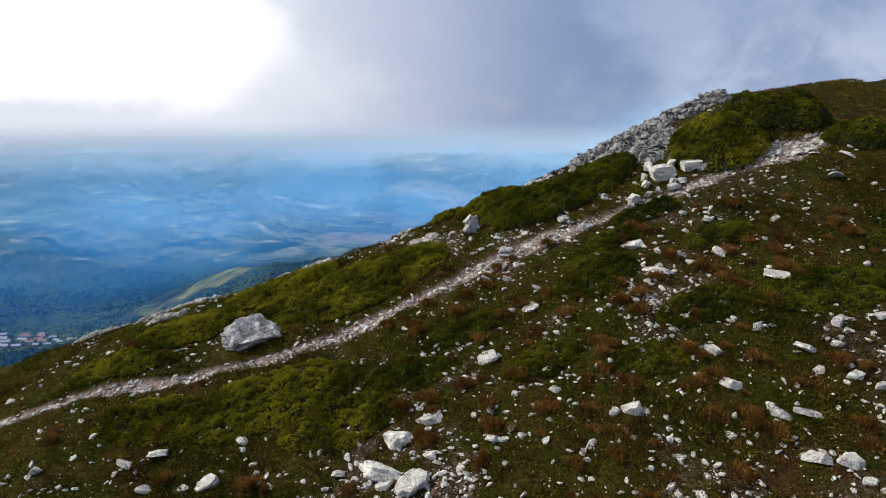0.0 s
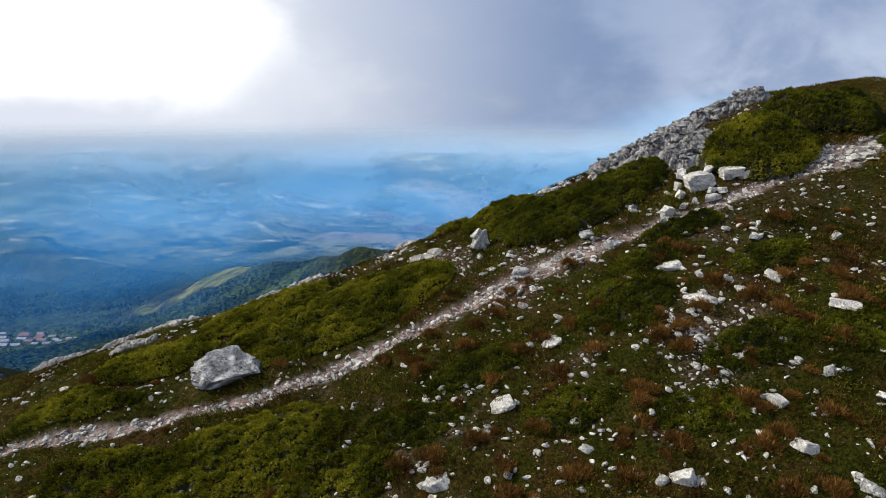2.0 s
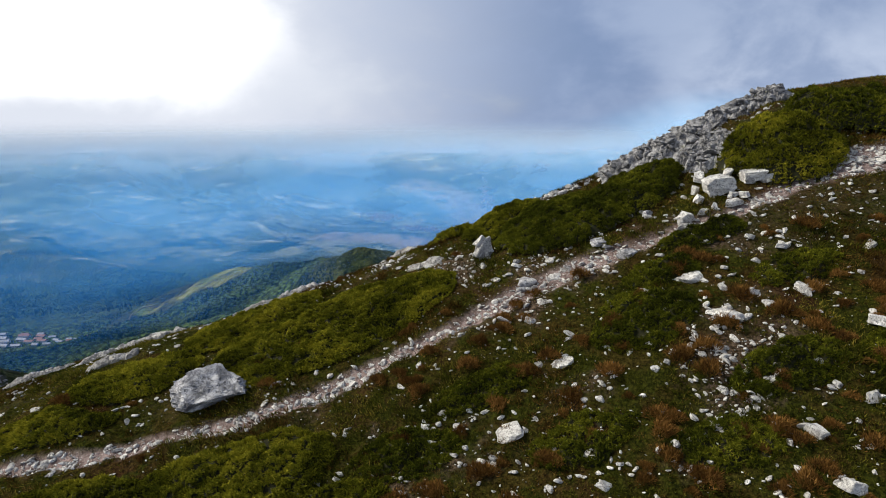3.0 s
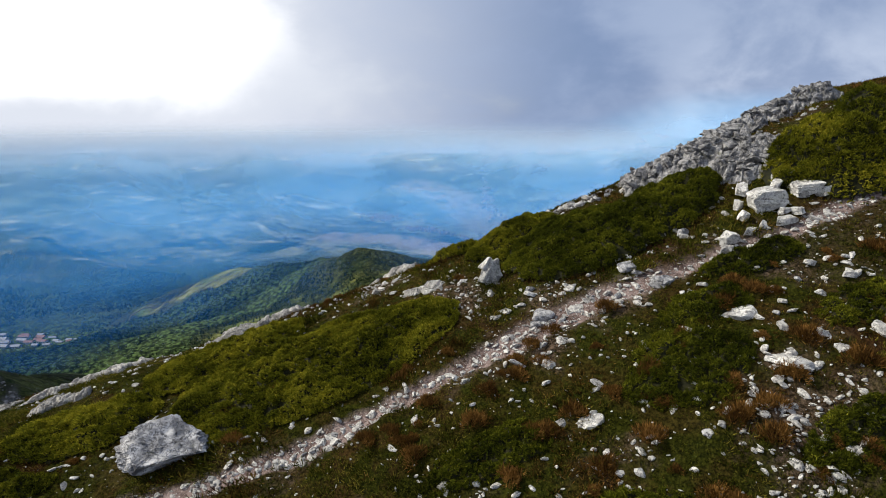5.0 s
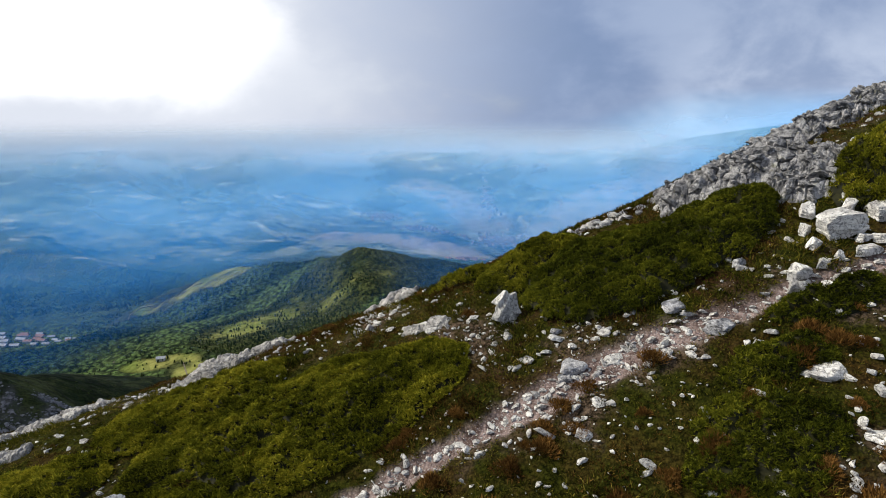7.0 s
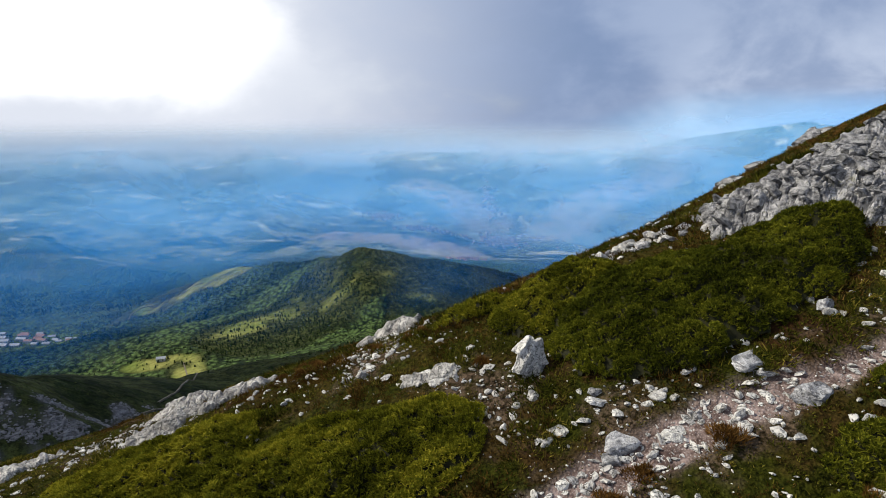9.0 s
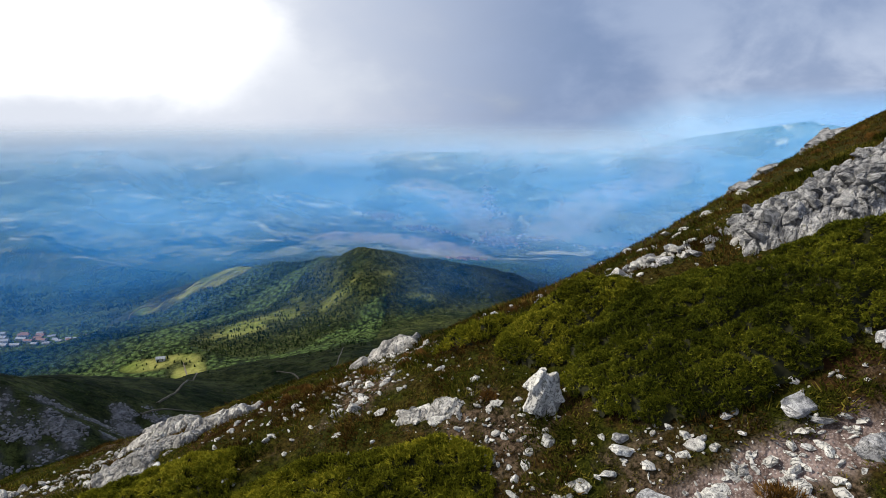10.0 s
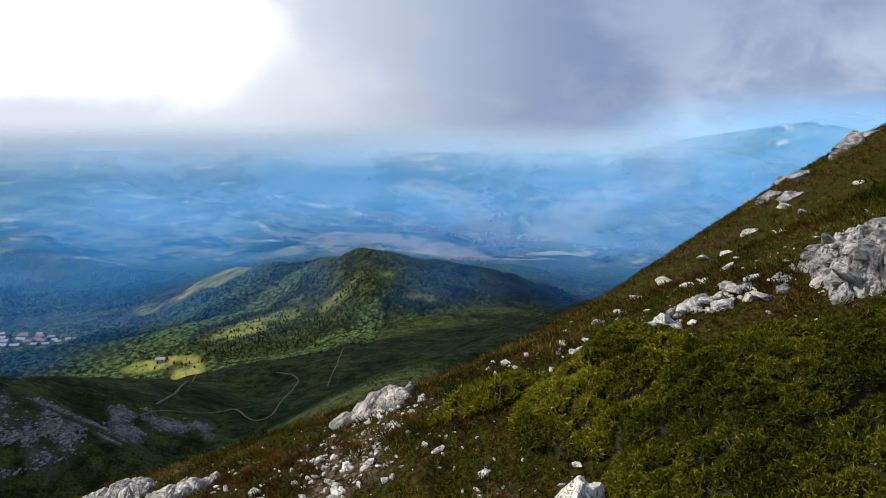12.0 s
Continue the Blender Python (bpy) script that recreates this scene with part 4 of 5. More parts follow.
for n in range(len(x)):
    me = CHIPS[n % 14]
    c = np.array([q.co[:] for q in me.vertices]) * (0.045 + 0.20 * rng.uniform() ** 3.4)
    a = rng.uniform(0, 6.28)
    c = np.stack([c[:, 0] * math.cos(a) - c[:, 1] * math.sin(a), c[:, 0] * math.sin(a) + c[:, 1] * math.cos(a), c[:, 2] - 0.25 * c[:, 0] + 0.3 * c[:, 1]], -1)
    v.append(c + (x[n], y[n], float(surface(x[n], y[n])) + 0.015))
    f.append(np.array([q.vertices[:] for q in me.polygons]) + first)
    first += len(c)
tagged(new("small_stones", mesh_of("small_stones", np.concatenate(v), np.concatenate(f), M_LIME)), "small white angular stones scattered in stony turf", "stones", kind="stuff")
n = 170000
x, y = rng.uniform(-12, 13, n), rng.uniform(6.5, 23, n)
path, bare = path_mask(x, y), bare_mask(x, y)
keep = rng.uniform(0, 1, n) < np.maximum(0.22 * bare, 0.55 * path) + 0.035
pebbles("gravel", x[keep], y[keep], 0.013 + 0.085 * rng.uniform(0, 1, keep.sum()) ** 4.0, M_LIME, "pale limestone gravel and chips on the path and bare soil")


# ---- the valley ----
def valley_material():
    m, t, b = material("valley_land", 0.95, 0.05)
    w = world_place(t)
    big, mid, fine = grain(t, w, 0.0035, 6, 0.6), grain(t, w, 0.012, 6, 0.62), grain(t, w, 0.09, 5, 0.7)
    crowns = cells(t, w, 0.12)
    # sunlit crown tops and the shade between crowns are painted into the colour
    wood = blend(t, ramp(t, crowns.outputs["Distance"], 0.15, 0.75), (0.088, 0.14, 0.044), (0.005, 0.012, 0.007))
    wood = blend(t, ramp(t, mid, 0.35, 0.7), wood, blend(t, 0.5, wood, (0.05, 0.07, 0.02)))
    grass = blend(t, ramp(t, mid, 0.35, 0.65), (0.022, 0.036, 0.012), (0.075, 0.088, 0.028))
    grass = blend(t, ramp(t, fine, 0.40, 0.62, 0.0, 0.75), grass, (0.004, 0.008, 0.003))
    grass = blend(t, ramp(t, grain(t, w, 0.04, 6, 0.7), 0.52, 0.66, 0.0, 0.8), grass, (0.085, 0.10, 0.030))
    grass = blend(t, ramp(t, grain(t, w, 0.7, 7, 0.75), 0.42, 0.62, 0.0, 0.7), grass, (0.003, 0.006, 0.003))
    # paler colour for real meadows and for sunlight painted on the hillside
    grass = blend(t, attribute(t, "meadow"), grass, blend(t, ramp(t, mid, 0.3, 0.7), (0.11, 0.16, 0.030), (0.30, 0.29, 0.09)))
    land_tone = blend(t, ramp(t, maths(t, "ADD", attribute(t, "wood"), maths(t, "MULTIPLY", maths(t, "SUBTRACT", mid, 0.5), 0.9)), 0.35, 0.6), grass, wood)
    field = cells(t, w, 0.009)
    plots = blend(t, ramp(t, field.outputs["Color"], 0.2, 0.8), (0.02, 0.05, 0.02), (0.36, 0.34, 0.22))
    land_tone = blend(t, attribute(t, "field"), land_tone, plots)
    land_tone = blend(t, maths(t, "MULTIPLY", attribute(t, "plain"), 0.6), land_tone, blend(t, ramp(t, mid, 0.38, 0.62), (0.05, 0.085, 0.05), (0.20, 0.22, 0.14)))
    quilt = grain(t, w, 0.006, 9, 0.68, 0.3)
    land_tone = blend(t, maths(t, "MULTIPLY", attribute(t, "plain"), ramp(t, quilt, 0.47, 0.58)), land_tone, (0.010, 0.028, 0.015))
    land_tone = blend(t, maths(t, "MULTIPLY", attribute(t, "plain"), ramp(t, grain(t, w, 0.004, 9, 0.7, 0.6), 0.55, 0.66)), land_tone, (0.46, 0.44, 0.31))
    land_tone = blend(t, maths(t, "MULTIPLY", attribute(t, "bare"), ramp(t, mid, 0.3, 0.55)), land_tone, (0.30, 0.25, 0.20))
    stone = blend(t, ramp(t, fine, 0.35, 0.65), (0.05, 0.05, 0.054), (0.22, 0.215, 0.23))
    land_tone = blend(t, attribute(t, "scree"), land_tone, stone)
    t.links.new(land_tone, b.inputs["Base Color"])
    bump(t, b, maths(t, "ADD", fine, maths(t, "MULTIPLY", maths(t, "SUBTRACT", 1.0, crowns.outputs["Distance"]), 0.8)), 0.8, 5.0)
    return m


M_VALLEY = valley_material()
steps = np.concatenate([np.geomspace(52, 380, 60)[:-1], np.linspace(380, 1700, 210)[:-1], np.geomspace(1700, 5200, 130)])
turns = np.radians(np.concatenate([np.linspace(-180, -58, 40)[:-1], np.linspace(-58, 58, 580), np.linspace(58, 180, 40)[1:]]))
rr, aa = np.meshgrid(steps, turns, indexing="ij")
vx, vy = rr * np.sin(aa), 13 + rr * np.cos(aa)
vz = land(vx, vy) - 0.6 * (1 - ease(rr, 60, 90))


def near_line(x, y, line, wide):
    best = np.full(np.shape(x), 1e9)
    for (ax, ay), (bx, by) in zip(line, line[1:]):
        s = np.clip(((x - ax) * (bx - ax) + (y - ay) * (by - ay)) / ((bx - ax) ** 2 + (by - ay) ** 2), 0, 1)
        best = np.minimum(best, np.hypot(x - ax - s * (bx - ax), y - ay - s * (by - ay)))
    return 1 - ease(best, wide * 0.4, wide)


SCREE_LANE = [(-230, 280), (-217, 295), (-207, 313), (-214, 345), (-220, 380), (-201, 396), (-183, 400)]
SCREE_HEAD = [(-262, 300), (-247, 307), (-236, 316), (-224, 330)]


def wood_mask(x, y):
    w = 0.45 + 1.2 * fractal(x / 330, y / 330, 0, 4, 141)
    w = w + 0.6 * ease(-x - 0.45 * y, 60, 420) * (1 - ease(y, 2300, 2800)) - 0.5 * near_line(x, y, [(-600, 1604), (-684, 1549), (-773, 1438)], 130)
    w = w - 0.9 * near_line(x, y, [(-148, 1133), (-200, 1010), (-290, 900)], 160) - 0.5 * (x > -100) * (y < 1800)
    w = w + 0.5 * near_line(x, y, [(-250, 960), (-420, 900), (-600, 1080), (-480, 1300)], 300)
    return np.clip(w, 0, 1)


# hut and spur meadows, plus the hill's sunlit band put into the colour
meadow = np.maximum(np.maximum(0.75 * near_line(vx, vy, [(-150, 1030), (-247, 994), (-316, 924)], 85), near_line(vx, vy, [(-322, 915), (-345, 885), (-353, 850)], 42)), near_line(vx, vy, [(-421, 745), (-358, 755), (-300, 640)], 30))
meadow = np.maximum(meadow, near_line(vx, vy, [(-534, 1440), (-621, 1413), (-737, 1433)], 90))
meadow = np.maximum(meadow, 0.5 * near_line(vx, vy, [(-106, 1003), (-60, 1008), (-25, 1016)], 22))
canopy = np.clip(1 - cracked(vx, vy, 11.0, 701)[0], 0, 1) * ease(rr, 700, 1000) * (1 - ease(rr, 2500, 3000))
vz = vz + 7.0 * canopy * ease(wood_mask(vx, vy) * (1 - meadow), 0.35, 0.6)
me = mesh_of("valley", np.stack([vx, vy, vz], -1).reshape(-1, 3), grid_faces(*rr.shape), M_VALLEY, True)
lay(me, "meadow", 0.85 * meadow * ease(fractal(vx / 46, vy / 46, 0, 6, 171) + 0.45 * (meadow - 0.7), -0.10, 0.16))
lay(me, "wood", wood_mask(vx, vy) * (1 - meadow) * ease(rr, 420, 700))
lay(me, "field", ease(vy, 2300, 2700) * (1 - ease(vz, -560, -470)) * ease(fractal(vx / 500, vy / 500, 0, 3, 151), -0.2, 0.05))
fells = np.maximum(near_line(vx, vy, [(1517, 4096), (1195, 3895), (917, 3674), (650, 3287)], 270), near_line(vx, vy, [(-188, 4112), (50, 3895), (251, 3459)], 230))
fells = np.maximum(fells, near_line(vx, vy, [(-530, 2856), (-274, 2854), (-18, 2699), (111, 2538)], 170))
lay(me, "bare", fells)
lay(me, "plain", ease(rr, 2300, 2700))
scree = np.maximum(near_line(vx, vy, SCREE_LANE, 17), 0.8 * near_line(vx, vy, SCREE_HEAD, 20)) * ease(fractal(vx / 14, vy / 14, 0, 5, 161), -0.12, 0.12)
lay(me, "scree", scree * ease(rr, 200, 260))
tagged(new("valley", me), "deep valley with woods, meadows, hills and hazy ranges", "valley", kind="structure")

# ---- haze ----
def haze_material(name, colour, thick_of, back=0.15):
    """Lit vapour that lets part of what lies behind it through."""
    m = bpy.data.materials.new(name)
    m.use_nodes = True
    t = m.node_tree
    t.nodes.clear()
    front, rear = t.nodes.new("ShaderNodeBsdfDiffuse"), t.nodes.new("ShaderNodeBsdfTranslucent")
    for n in (front, rear):
        n.inputs[0].default_value = (*colour, 1)
    both, veil = t.nodes.new("ShaderNodeMixShader"), t.nodes.new("ShaderNodeMixShader")
    both.inputs[0].default_value = back
    t.links.new(front.outputs[0], both.inputs[1])
    t.links.new(rear.outputs[0], both.inputs[2])
    wire(t, thick_of(t, world_place(t)), veil.inputs[0])
    t.links.new(t.nodes.new("ShaderNodeBsdfTransparent").outputs[0], veil.inputs[1])
    t.links.new(both.outputs[0], veil.inputs[2])
    t.links.new(veil.outputs[0], t.nodes.new("ShaderNodeOutputMaterial").inputs[0])
    return m


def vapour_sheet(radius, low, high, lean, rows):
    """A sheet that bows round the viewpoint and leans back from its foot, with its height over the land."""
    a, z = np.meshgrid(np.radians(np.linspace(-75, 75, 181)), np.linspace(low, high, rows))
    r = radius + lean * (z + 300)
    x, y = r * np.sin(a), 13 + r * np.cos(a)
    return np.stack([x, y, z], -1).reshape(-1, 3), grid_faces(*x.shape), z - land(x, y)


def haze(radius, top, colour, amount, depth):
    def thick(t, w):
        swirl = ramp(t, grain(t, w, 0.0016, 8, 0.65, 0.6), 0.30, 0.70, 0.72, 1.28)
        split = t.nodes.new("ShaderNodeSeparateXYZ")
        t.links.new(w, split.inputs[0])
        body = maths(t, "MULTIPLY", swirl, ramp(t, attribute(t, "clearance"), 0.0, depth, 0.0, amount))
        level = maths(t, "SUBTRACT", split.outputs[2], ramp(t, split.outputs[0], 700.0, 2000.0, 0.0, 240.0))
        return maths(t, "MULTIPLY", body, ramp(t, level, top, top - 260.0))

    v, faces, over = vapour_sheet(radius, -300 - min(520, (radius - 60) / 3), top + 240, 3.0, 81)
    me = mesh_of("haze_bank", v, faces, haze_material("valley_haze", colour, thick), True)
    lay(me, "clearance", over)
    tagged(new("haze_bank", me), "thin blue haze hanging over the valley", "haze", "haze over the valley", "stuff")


# distance haze put in as tinted sheets: deep blue near, paler farther out
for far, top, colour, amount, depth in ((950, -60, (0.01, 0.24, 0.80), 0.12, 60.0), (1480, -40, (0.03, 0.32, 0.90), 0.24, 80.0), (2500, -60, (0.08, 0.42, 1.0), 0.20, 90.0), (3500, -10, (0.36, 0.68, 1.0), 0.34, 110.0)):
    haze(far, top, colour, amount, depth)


# the cloud that hangs on the ranges
def cloud(radius, colour):
    def thick(t, w):
        split = t.nodes.new("ShaderNodeSeparateXYZ")
        t.links.new(w, split.inputs[0])
        level = maths(t, "ADD", split.outputs[2], maths(t, "MULTIPLY", maths(t, "SUBTRACT", grain(t, w, 0.0012, 8, 0.62, 0.7), 0.5), 340.0))
        level = maths(t, "SUBTRACT", level, ramp(t, split.outputs[0], 1300.0, 2500.0, 0.0, 250.0))
        return maths(t, "MULTIPLY", ramp(t, level, -430.0, -210.0), ramp(t, split.outputs[2], -30.0, -240.0))

    v, faces, _ = vapour_sheet(radius, -760, 0, 3.0, 31)
    tagged(new("cloud", mesh_of("cloud", v, faces, haze_material("cloud_vapour", colour, thick, 0.45), True)), "soft pale cloud hanging low over the far ranges", "cloud", kind="stuff")


cloud(4200, (0.50, 0.55, 0.66))


# ---- woods ----
M_WOOD = leaf_material("far_wood", ((0.010, 0.020, 0.008), (0.024, 0.042, 0.014), (0.055, 0.075, 0.022)), 0.01, 0.1)
rng = np.random.default_rng(44)
n = 190000
r, a = rng.uniform(430, 2350, n), np.radians(rng.uniform(-46, 22, n))
x, y = r * np.sin(a), 13 + r * np.cos(a)
open_land = np.maximum(near_line(x, y, [(-225, 1000), (-290, 960), (-353, 890)], 70), near_line(x, y, [(-421, 745), (-358, 755), (-300, 640)], 30))
open_land = np.maximum(open_land, near_line(x, y, [(-1100, 1345), (-960, 1330)], 90))
open_land = np.maximum(open_land, near_line(x, y, [(-534, 1440), (-621, 1413), (-737, 1433)], 85))
chance = wood_mask(x, y) ** 2 * 0.8 * (0.35 + 0.65 * ease(r, 900, 1500)) * (1 - open_land)
chance = chance * ease(fractal(x / 90, y / 90, 0, 3, 181), -0.2, 0.1)
chance = np.maximum(chance, 0.5 * near_line(x, y, [(-250, 960), (-420, 900), (-600, 1080)], 210)) * (1 - 0.7 * open_land)
chance = chance * ease(r, 520, 720) * (1 - near_line(x, y, [(-509, 1463), (-365, 1368), (-228, 1227), (-148, 1133), (-100, 1159), (-8, 1226), (97, 1318)], 130))
keep = rng.uniform(0, 1, n) < chance
x, y = x[keep], y[keep]
n = len(x)
tall = rng.uniform(2.4, 5.6, n) * (1 + 0.6 * (np.hypot(x, y) > 1300))
a = np.arange(6) / 6 * 2 * math.pi
ring = np.stack([np.cos(a), np.sin(a)], -1)
cone = np.concatenate([np.column_stack([ring * 0.30, np.full(6, 0.0)]), [[0, 0, 0.62]], np.column_stack([ring * 0.20, np.full(6, 0.42)]), [[0, 0, 1.0]]])
tri = [[i, (i + 1) % 6, 6] for i in range(6)] + [[7 + i, 7 + (i + 1) % 6, 13] for i in range(6)]
v = cone[None] * tall[:, None, None] * (1 + 0.35 * (rng.uniform(size=(n, 14, 1)) - 0.5)) * np.array([1.25, 1.25, 1.0])
v = v + np.stack([x, y, land(x, y) - 0.8], -1)[:, None, :]
tagged(new("woodland", mesh_of("woodland", v.reshape(-1, 3), (np.array(tri)[None] + np.arange(n)[:, None, None] * 14).reshape(-1, 3), M_WOOD)), "dark mixed woodland on the slopes of the valley", "woodland", kind="stuff")

rng = np.random.default_rng(46)
n = 15000
r, a = rng.uniform(230, 760, n), np.radians(rng.uniform(-46, 12, n))
x, y = r * np.sin(a), 13 + r * np.cos(a)
keep = rng.uniform(0, 1, n) < 0.75 * ease(fractal(x / 55, y / 55, 0, 4, 183), -0.1, 0.2) * (1 - near_line(x, y, [(-225, 272), (-212, 290), (-218, 335), (-212, 368), (-190, 395)], 45))
x, y = x[keep], y[keep]
n = len(x)
v = cone[None] * rng.uniform(0.5, 1.6, n)[:, None, None] * (1 + 0.5 * (rng.uniform(size=(n, 14, 1)) - 0.5)) * np.array([2.2, 2.2, 0.9])
v = v + np.stack([x, y, land(x, y) - 0.2], -1)[:, None, :]
tagged(new("shrubs", mesh_of("shrubs", v.reshape(-1, 3), (np.array(tri)[None] + np.arange(n)[:, None, None] * 14).reshape(-1, 3), M_WOOD)), "dark low shrubs dotted over the valley head", "shrubs", kind="stuff")

# ---- roads ----
M_ROAD = plain("dusty_track", (0.10, 0.083, 0.062), (0.17, 0.145, 0.11), 0.2)


def track(name, line, wide, label):
    pts = np.array(line, float)
    s = np.concatenate([[0], np.cumsum(np.hypot(*np.diff(pts, axis=0).T))])
    q = np.linspace(0, s[-1], max(12, int(s[-1] / 5)))
    x, y = np.interp(q, s, pts[:, 0]), np.interp(q, s, pts[:, 1])
    for _ in range(5):
        x[1:-1], y[1:-1] = (x[:-2] + 2 * x[1:-1] + x[2:]) / 4, (y[:-2] + 2 * y[1:-1] + y[2:]) / 4
    dx, dy = np.gradient(x), np.gradient(y)
    ln = np.hypot(dx, dy) + 1e-6
    half = wide / 2 * (1 + 0.5 * fractal(q / 14, q * 0, 0, 2, 191))
    rows = [np.stack([x + sgn * dy / ln * half, y - sgn * dx / ln * half], -1) for sgn in (-1, 1)]
    top = np.maximum(land(rows[0][:, 0], rows[0][:, 1]), land(rows[1][:, 0], rows[1][:, 1])) + 0.5
    v = np.concatenate([np.column_stack([rows[0], top]), np.column_stack([rows[1], top]), np.column_stack([rows[0], top - 3]), np.column_stack([rows[1], top - 3])])
    n = len(x)
    i = np.arange(n - 1)
    faces = np.concatenate([np.stack([i, i + 1, i + 1 + n, i + n], -1), np.stack([i, i + 1, i + 1 + 2 * n, i + 2 * n], -1), np.stack([i + n, i + 1 + n, i + 1 + 3 * n, i + 3 * n], -1)])
    tagged(new(name, mesh_of(name, v, faces, M_ROAD)), label, "road", kind="structure")


track("road", [(-216, 385), (-214, 403), (-202, 412), (-192, 445), (-182, 471), (-167, 451), (-154, 439), (-144, 451), (-146, 495), (-146, 552), (-164, 582), (-181, 588)], 1.35, "pale dirt road winding across the valley head")
track("road", [(-218, 412), (-231, 474), (-279, 616), (-310, 660), (-358, 747)], 1.6, "pale dirt road climbing past a meadow")
track("road", [(-110, 511), (-114, 586), (-128, 700)], 1.1, "faint dirt track up the hillside")
track("road", [(-725, 1251), (-800, 1400), (-770, 1449), (-696, 1433), (-617, 1432)], 2.6, "pale road over the wooded spur")
track("road", [(-463, 763), (-518, 875), (-550, 896)], 3.5, "pale dirt road by the wood")
track("road", [(-1100, 1300), (-960, 1318), (-820, 1335)], 9.0, "grey village road in the valley")

# ---- houses ----
M_WALL = plain("pale_render", (0.40, 0.40, 0.40), (0.55, 0.55, 0.54), 0.4)
M_ROOF = plain("red_tiles", (0.17, 0.10, 0.09), (0.26, 0.155, 0.135), 0.6)
M_SLATE = plain("grey_roofing", (0.20, 0.22, 0.27), (0.34, 0.36, 0.42), 0.6)
M_PANE = plain("dark_panes", (0.02, 0.025, 0.03), (0.05, 0.06, 0.07), 0.5, 0.2)


def box(lo, hi):
    c = np.array([[x, y, z] for x in (lo[0], hi[0]) for y in (lo[1], hi[1]) for z in (lo[2], hi[2])], float)
    return c, np.array([[0, 1, 3, 2], [4, 6, 7, 5], [0, 4, 5, 1], [2, 3, 7, 6], [0, 2, 6, 4], [1, 5, 7, 3]])


def gable(length, depth, eaves, ridge):
    x, y = length / 2, depth / 2
    v = np.array([[-x, -y, eaves], [x, -y, eaves], [x, y, eaves], [-x, y, eaves], [-x, 0, ridge], [x, 0, ridge]])
    return v, np.array([[0, 1, 5], [0, 5, 4], [2, 3, 4], [2, 4, 5], [0, 4, 3], [1, 2, 5], [0, 3, 2], [0, 2, 1]])


def house(x, y, length, depth, eaves, turn, roof, label):
    ob = thing("house", (x, y, float(land(np.array([x]), np.array([y]))[0])), label, "house", "houses of the valley village", turn)
    part("wall", mesh_of("wall", *box((-length / 2, -depth / 2, -4), (length / 2, depth / 2, eaves)), M_WALL), ob)
    part("roof", mesh_of("roof", *gable(length + 1.6, depth + 1.6, eaves, eaves + depth * 0.32), roof), ob)
    pane = mesh_of("window", *box((-0.9, -0.15, -0.9), (0.9, 0.15, 0.9)), M_PANE)
    for k in range(max(2, int(length / 5))):
        for level in range(max(1, int(eaves / 3.4))):
            w = part("window", pane, ob)
            w.location = (-length / 2 + (k + 0.5) * length / max(2, int(length / 5)), -depth / 2 - 0.1, 1.9 + 3.3 * level)


for x, y, length, depth, eaves, turn, roof in ((-1085, 1335, 34, 12, 9, 12, M_SLATE), (-1045, 1350, 25, 11, 8, -6, M_SLATE), (-1010, 1358, 19, 10, 7, 8, M_ROOF), (-985, 1372, 16, 9, 6, 20, M_SLATE), (-962, 1352, 15, 9, 6, -12, M_SLATE), (-1062, 1385, 18, 10, 6, 0, M_ROOF),
                                               (-1030, 1395, 14, 9, 5, 15, M_SLATE), (-935, 1360, 13, 8, 5, 5, M_SLATE), (-905, 1345, 14, 8, 4, -8, M_SLATE), (-1110, 1372, 20, 10, 7, 4, M_SLATE), (-880, 1352, 11, 7, 4, 10, M_ROOF), (-1000, 1330, 14, 9, 5, 0, M_SLATE), (-1070, 1318, 26, 13, 8, -4, M_SLATE), (-1042, 1322, 22, 11, 7, 6, M_SLATE), (-1022, 1340, 20, 10, 9, 2, M_ROOF), (-992, 1345, 24, 11, 8, -9, M_ROOF),
                                               (-972, 1331, 16, 9, 6, 12, M_SLATE), (-1052, 1368, 26, 10, 8, 5, M_ROOF), (-1015, 1376, 22, 10, 7, -8, M_ROOF), (-948, 1342, 15, 8, 5, 0, M_SLATE), (-925, 1344, 12, 8, 5, 14, M_ROOF), (-1095, 1350, 28, 12, 9, -6, M_SLATE)):
    row = (x, y, length, depth, eaves, turn, roof)
    house(*row, "pale rendered house with a pitched roof in the valley")
house(-395, 760, 11, 7, 4, 15, M_SLATE, "small white hut on a bright meadow")


def town(name, cx, cy, wide, deep, count, seed):
    rng = np.random.default_rng(seed)
    ob = thing(name, (0, 0, 0), "distant town of red roofs and white walls on the plain", "town")
    tagged(ob, kind="stuff")
    x, y = cx + rng.normal(size=count) * wide, cy + rng.normal(size=count) * deep
    z = land(x, y)
    wv, wf, rv, rf = [], [], [], []
    for n in range(count):
        ln, dp, ev = rng.uniform(12, 26), rng.uniform(9, 14), rng.uniform(5, 9)
        c, s = math.cos(n * 2.4), math.sin(n * 2.4)
        turn = np.array([[c, s, 0], [-s, c, 0], [0, 0, 1]])
        v, f = box((-ln / 2, -dp / 2, -5), (ln / 2, dp / 2, ev))
        wf.append(f + n * 8)
        wv.append(v @ turn + (x[n], y[n], z[n]))
        v, f = gable(ln + 1, dp + 1, ev, ev + dp * 0.4)
        rf.append(f + n * 6)
        rv.append(v @ turn + (x[n], y[n], z[n]))
    part("walls", mesh_of("walls", np.concatenate(wv), np.concatenate(wf), M_WALL), ob)
    part("roofs", mesh_of("roofs", np.concatenate(rv), np.concatenate(rf), M_ROOF), ob)


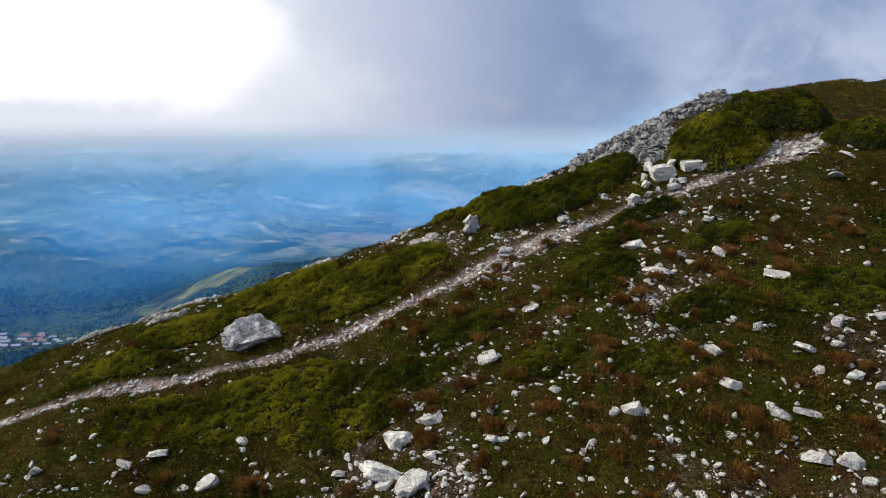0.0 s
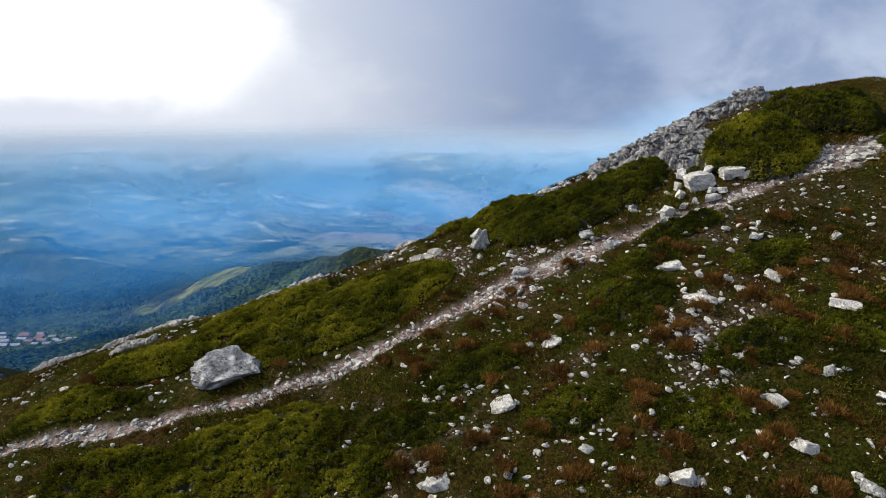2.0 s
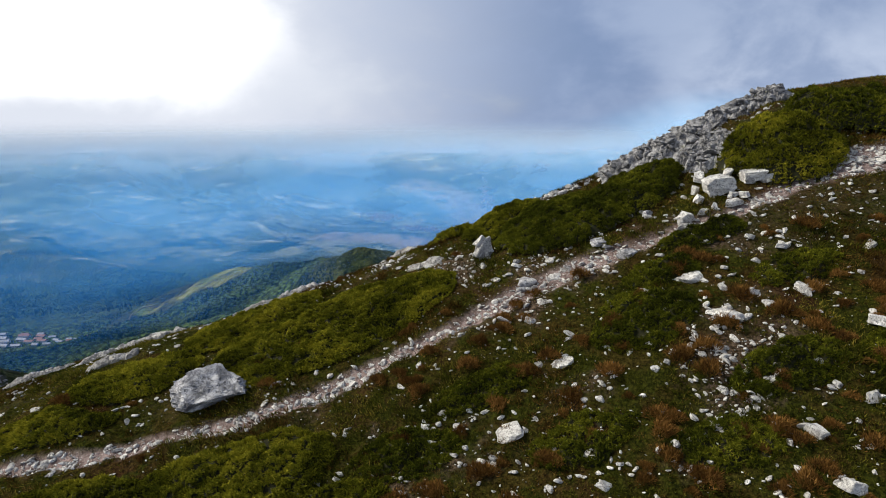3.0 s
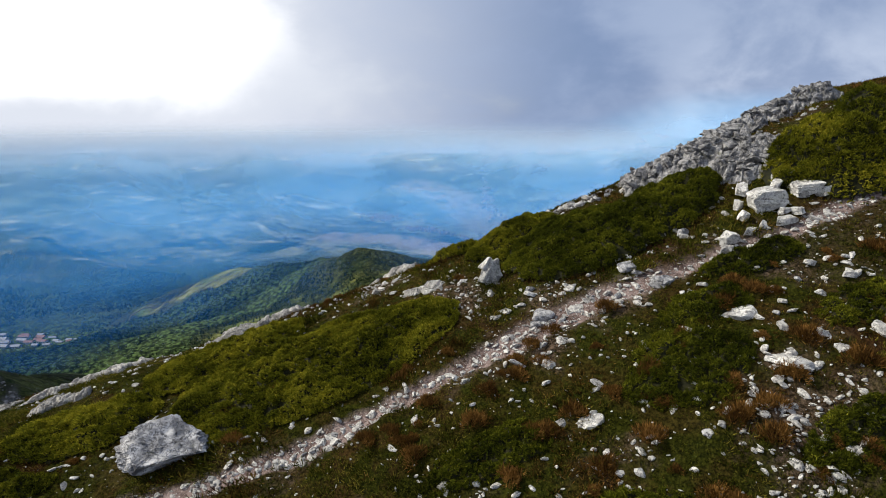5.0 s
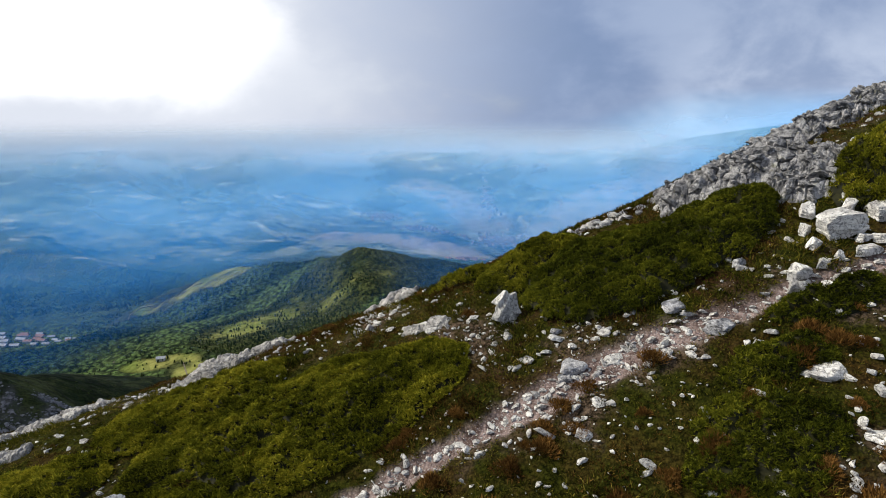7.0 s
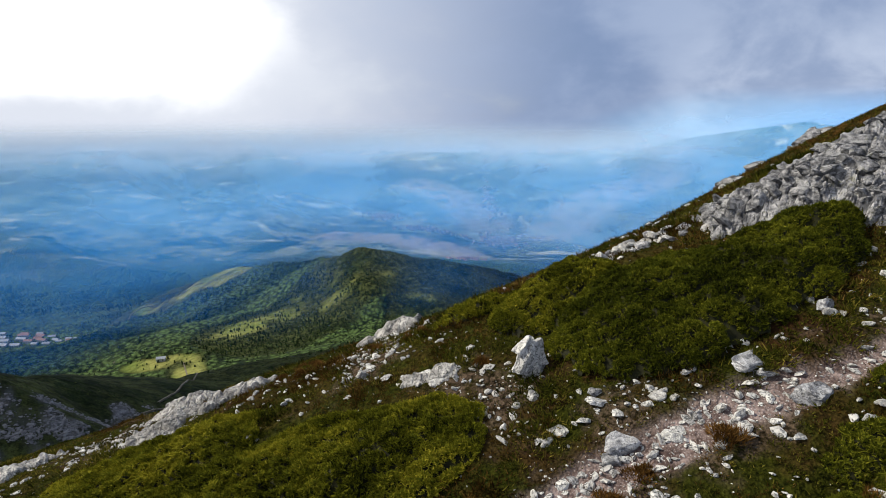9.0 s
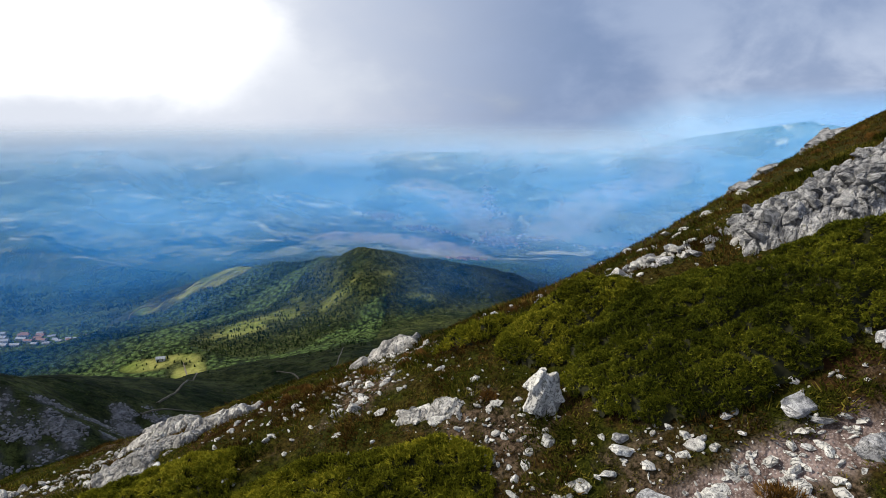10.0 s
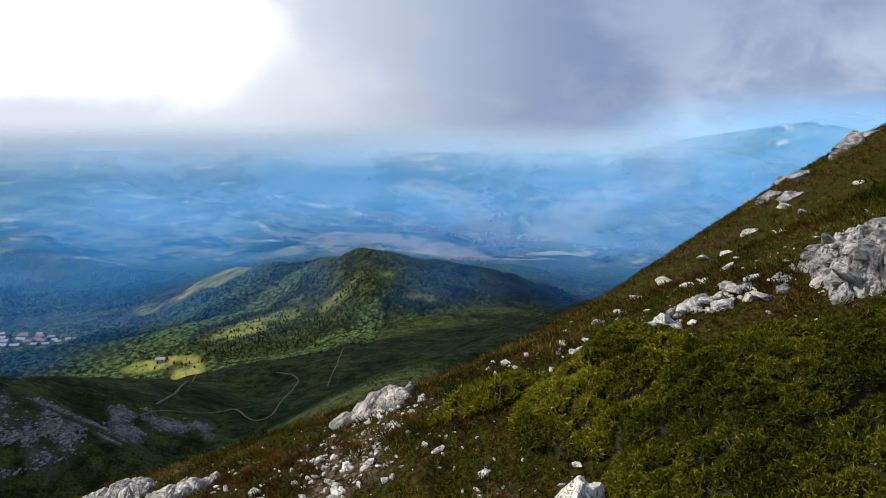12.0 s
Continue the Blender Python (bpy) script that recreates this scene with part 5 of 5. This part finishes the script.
town("town", 331, 3170, 75, 60, 170, 1)
town("town", -366, 3430, 50, 40, 90, 2)
town("town", 86, 2400, 26, 16, 34, 3)
town("town", 300, 3850, 26, 190, 60, 4)
town("town", -60, 3220, 110, 24, 60, 5)
town("town", 900, 2950, 120, 26, 40, 6)

# ---- scree ----
rng = np.random.default_rng(55)
n = 90000
a, r = np.radians(rng.uniform(-46, -20, n)), rng.uniform(330, 470, n)
x, y = r * np.sin(a), 13 + r * np.cos(a)
lane = np.maximum(near_line(x, y, SCREE_LANE, 16), 0.4 * near_line(x, y, SCREE_HEAD, 22)) * ease(fractal(x / 14, y / 14, 0, 5, 161), -0.12, 0.12)
keep = rng.uniform(0, 1, n) < lane * 0.9
x, y = x[keep], y[keep]
d, f = SMALL
n, size = len(x), 0.22 + 1.1 * rng.uniform(0, 1, keep.sum()) ** 3
v = d[None] * (1 + 0.6 * (rng.uniform(size=(n, len(d), 1)) - 0.5)) * size[:, None, None] * np.array([1.0, 0.8, 0.6])
v = v + np.stack([x, y, land(x, y) + 0.1], -1)[:, None, :]
M_SCREE = plain("scree_stone", (0.11, 0.108, 0.118), (0.27, 0.265, 0.285), 0.3)
tagged(new("scree", mesh_of("scree", v.reshape(-1, 3), (f[None] + np.arange(n)[:, None, None] * len(d)).reshape(-1, 3), M_SCREE)), "grey scree of broken rock running down the gully", "scree", kind="stuff")

# ---- broken cloud layer, added high out of view to shade the valley ----
cx, cy = np.meshgrid(np.arange(-5200, 900, 45.0), np.arange(-1200, 5400, 45.0))
ragged = fractal(cx / 420, cy / 420, 0, 5, 221)


def sunward(x, y, z):
    """Where the light that falls on a place of the land comes through the cloud layer."""
    k = (1500.0 - z) / SUN_WAY.z
    return x + SUN_WAY.x * k, y + SUN_WAY.y * k


# gaps placed so that sun reaches the near slope, hill, spur and woods
mx, my = sunward(0, 15, -5)
gap = 1.2 * np.exp(-((cx - mx) / 270) ** 2 - ((cy - my) / 270) ** 2)
gap = np.maximum(gap, near_line(cx, cy, [sunward(-148, 1133, -261), sunward(-180, 1020, -300), sunward(-260, 985, -330), sunward(-400, 860, -360)], 260) * 1.15)
gap = np.maximum(gap, near_line(cx, cy, [sunward(-534, 1440, -395), sunward(-621, 1413, -430), sunward(-737, 1433, -484)], 230) * 1.4)
gap = np.maximum(gap, near_line(cx, cy, [sunward(-1000, 1700, -560), sunward(-2100, 2250, -500)], 640) * 1.3)
gap = np.maximum(gap, 1.0 * ease(cy, 1500, 2050))
shut = (gap + 1.1 * ragged < 0.42)
cz = 1500 + 90 * fractal(cx / 300, cy / 300, 0, 4, 231)
faces = grid_faces(*cx.shape)
keep = shut.ravel()[faces].all(axis=1)
m = bpy.data.materials.new("shading_cloud_layer")
m.use_nodes = True
t = m.node_tree
t.nodes.clear()
front, rear, both = t.nodes.new("ShaderNodeBsdfDiffuse"), t.nodes.new("ShaderNodeBsdfTranslucent"), t.nodes.new("ShaderNodeMixShader")
tone = blend(t, ramp(t, grain(t, t.nodes.new("ShaderNodeNewGeometry").outputs["Position"], 0.002, 6), 0.3, 0.7), (0.82, 0.84, 0.88), (0.95, 0.95, 0.96))
for q in (front, rear):
    t.links.new(tone, q.inputs[0])
both.inputs[0].default_value = 0.16
t.links.new(front.outputs[0], both.inputs[1])
t.links.new(rear.outputs[0], both.inputs[2])
t.links.new(both.outputs[0], t.nodes.new("ShaderNodeOutputMaterial").inputs[0])
tagged(new("cloud", mesh_of("cloud", np.stack([cx, cy, cz], -1).reshape(-1, 3), faces[keep], m, True)), "broken grey cloud layer added out of view to shade the valley", "cloud", kind="stuff")

# ---- turf and gravel lower down the slope ----
rng = np.random.default_rng(91)
x, y = rng.uniform(-14, 15, 15000), 6.5 - 9.0 * rng.uniform(0, 1, 15000) ** 1.2
brown = fractal(x * 0.8, y * 0.8, 0, 4, 87) + 0.12 * rng.normal(size=len(x)) > 0.04
size = rng.uniform(0.06, 0.15, len(x))
clumps("grass", x[~brown], y[~brown], size[~brown], 12, M_GRASS, "short green and olive mountain grass lower on the slope", rng)
clumps("grass", x[brown], y[brown], size[brown], 12, M_HEATH, "brown heath grass lower on the slope", rng)
x, y = rng.uniform(-12, 13, 50000), 6.6 - 9.0 * rng.uniform(0, 1, 50000) ** 1.2
keep = rng.uniform(0, 1, 50000) < 0.22 * bare_mask(x, y) + 0.05
pebbles("gravel", x[keep], y[keep], 0.016 + 0.11 * rng.uniform(0, 1, keep.sum()) ** 3.0, M_LIME, "pale limestone chips scattered lower on the slope")
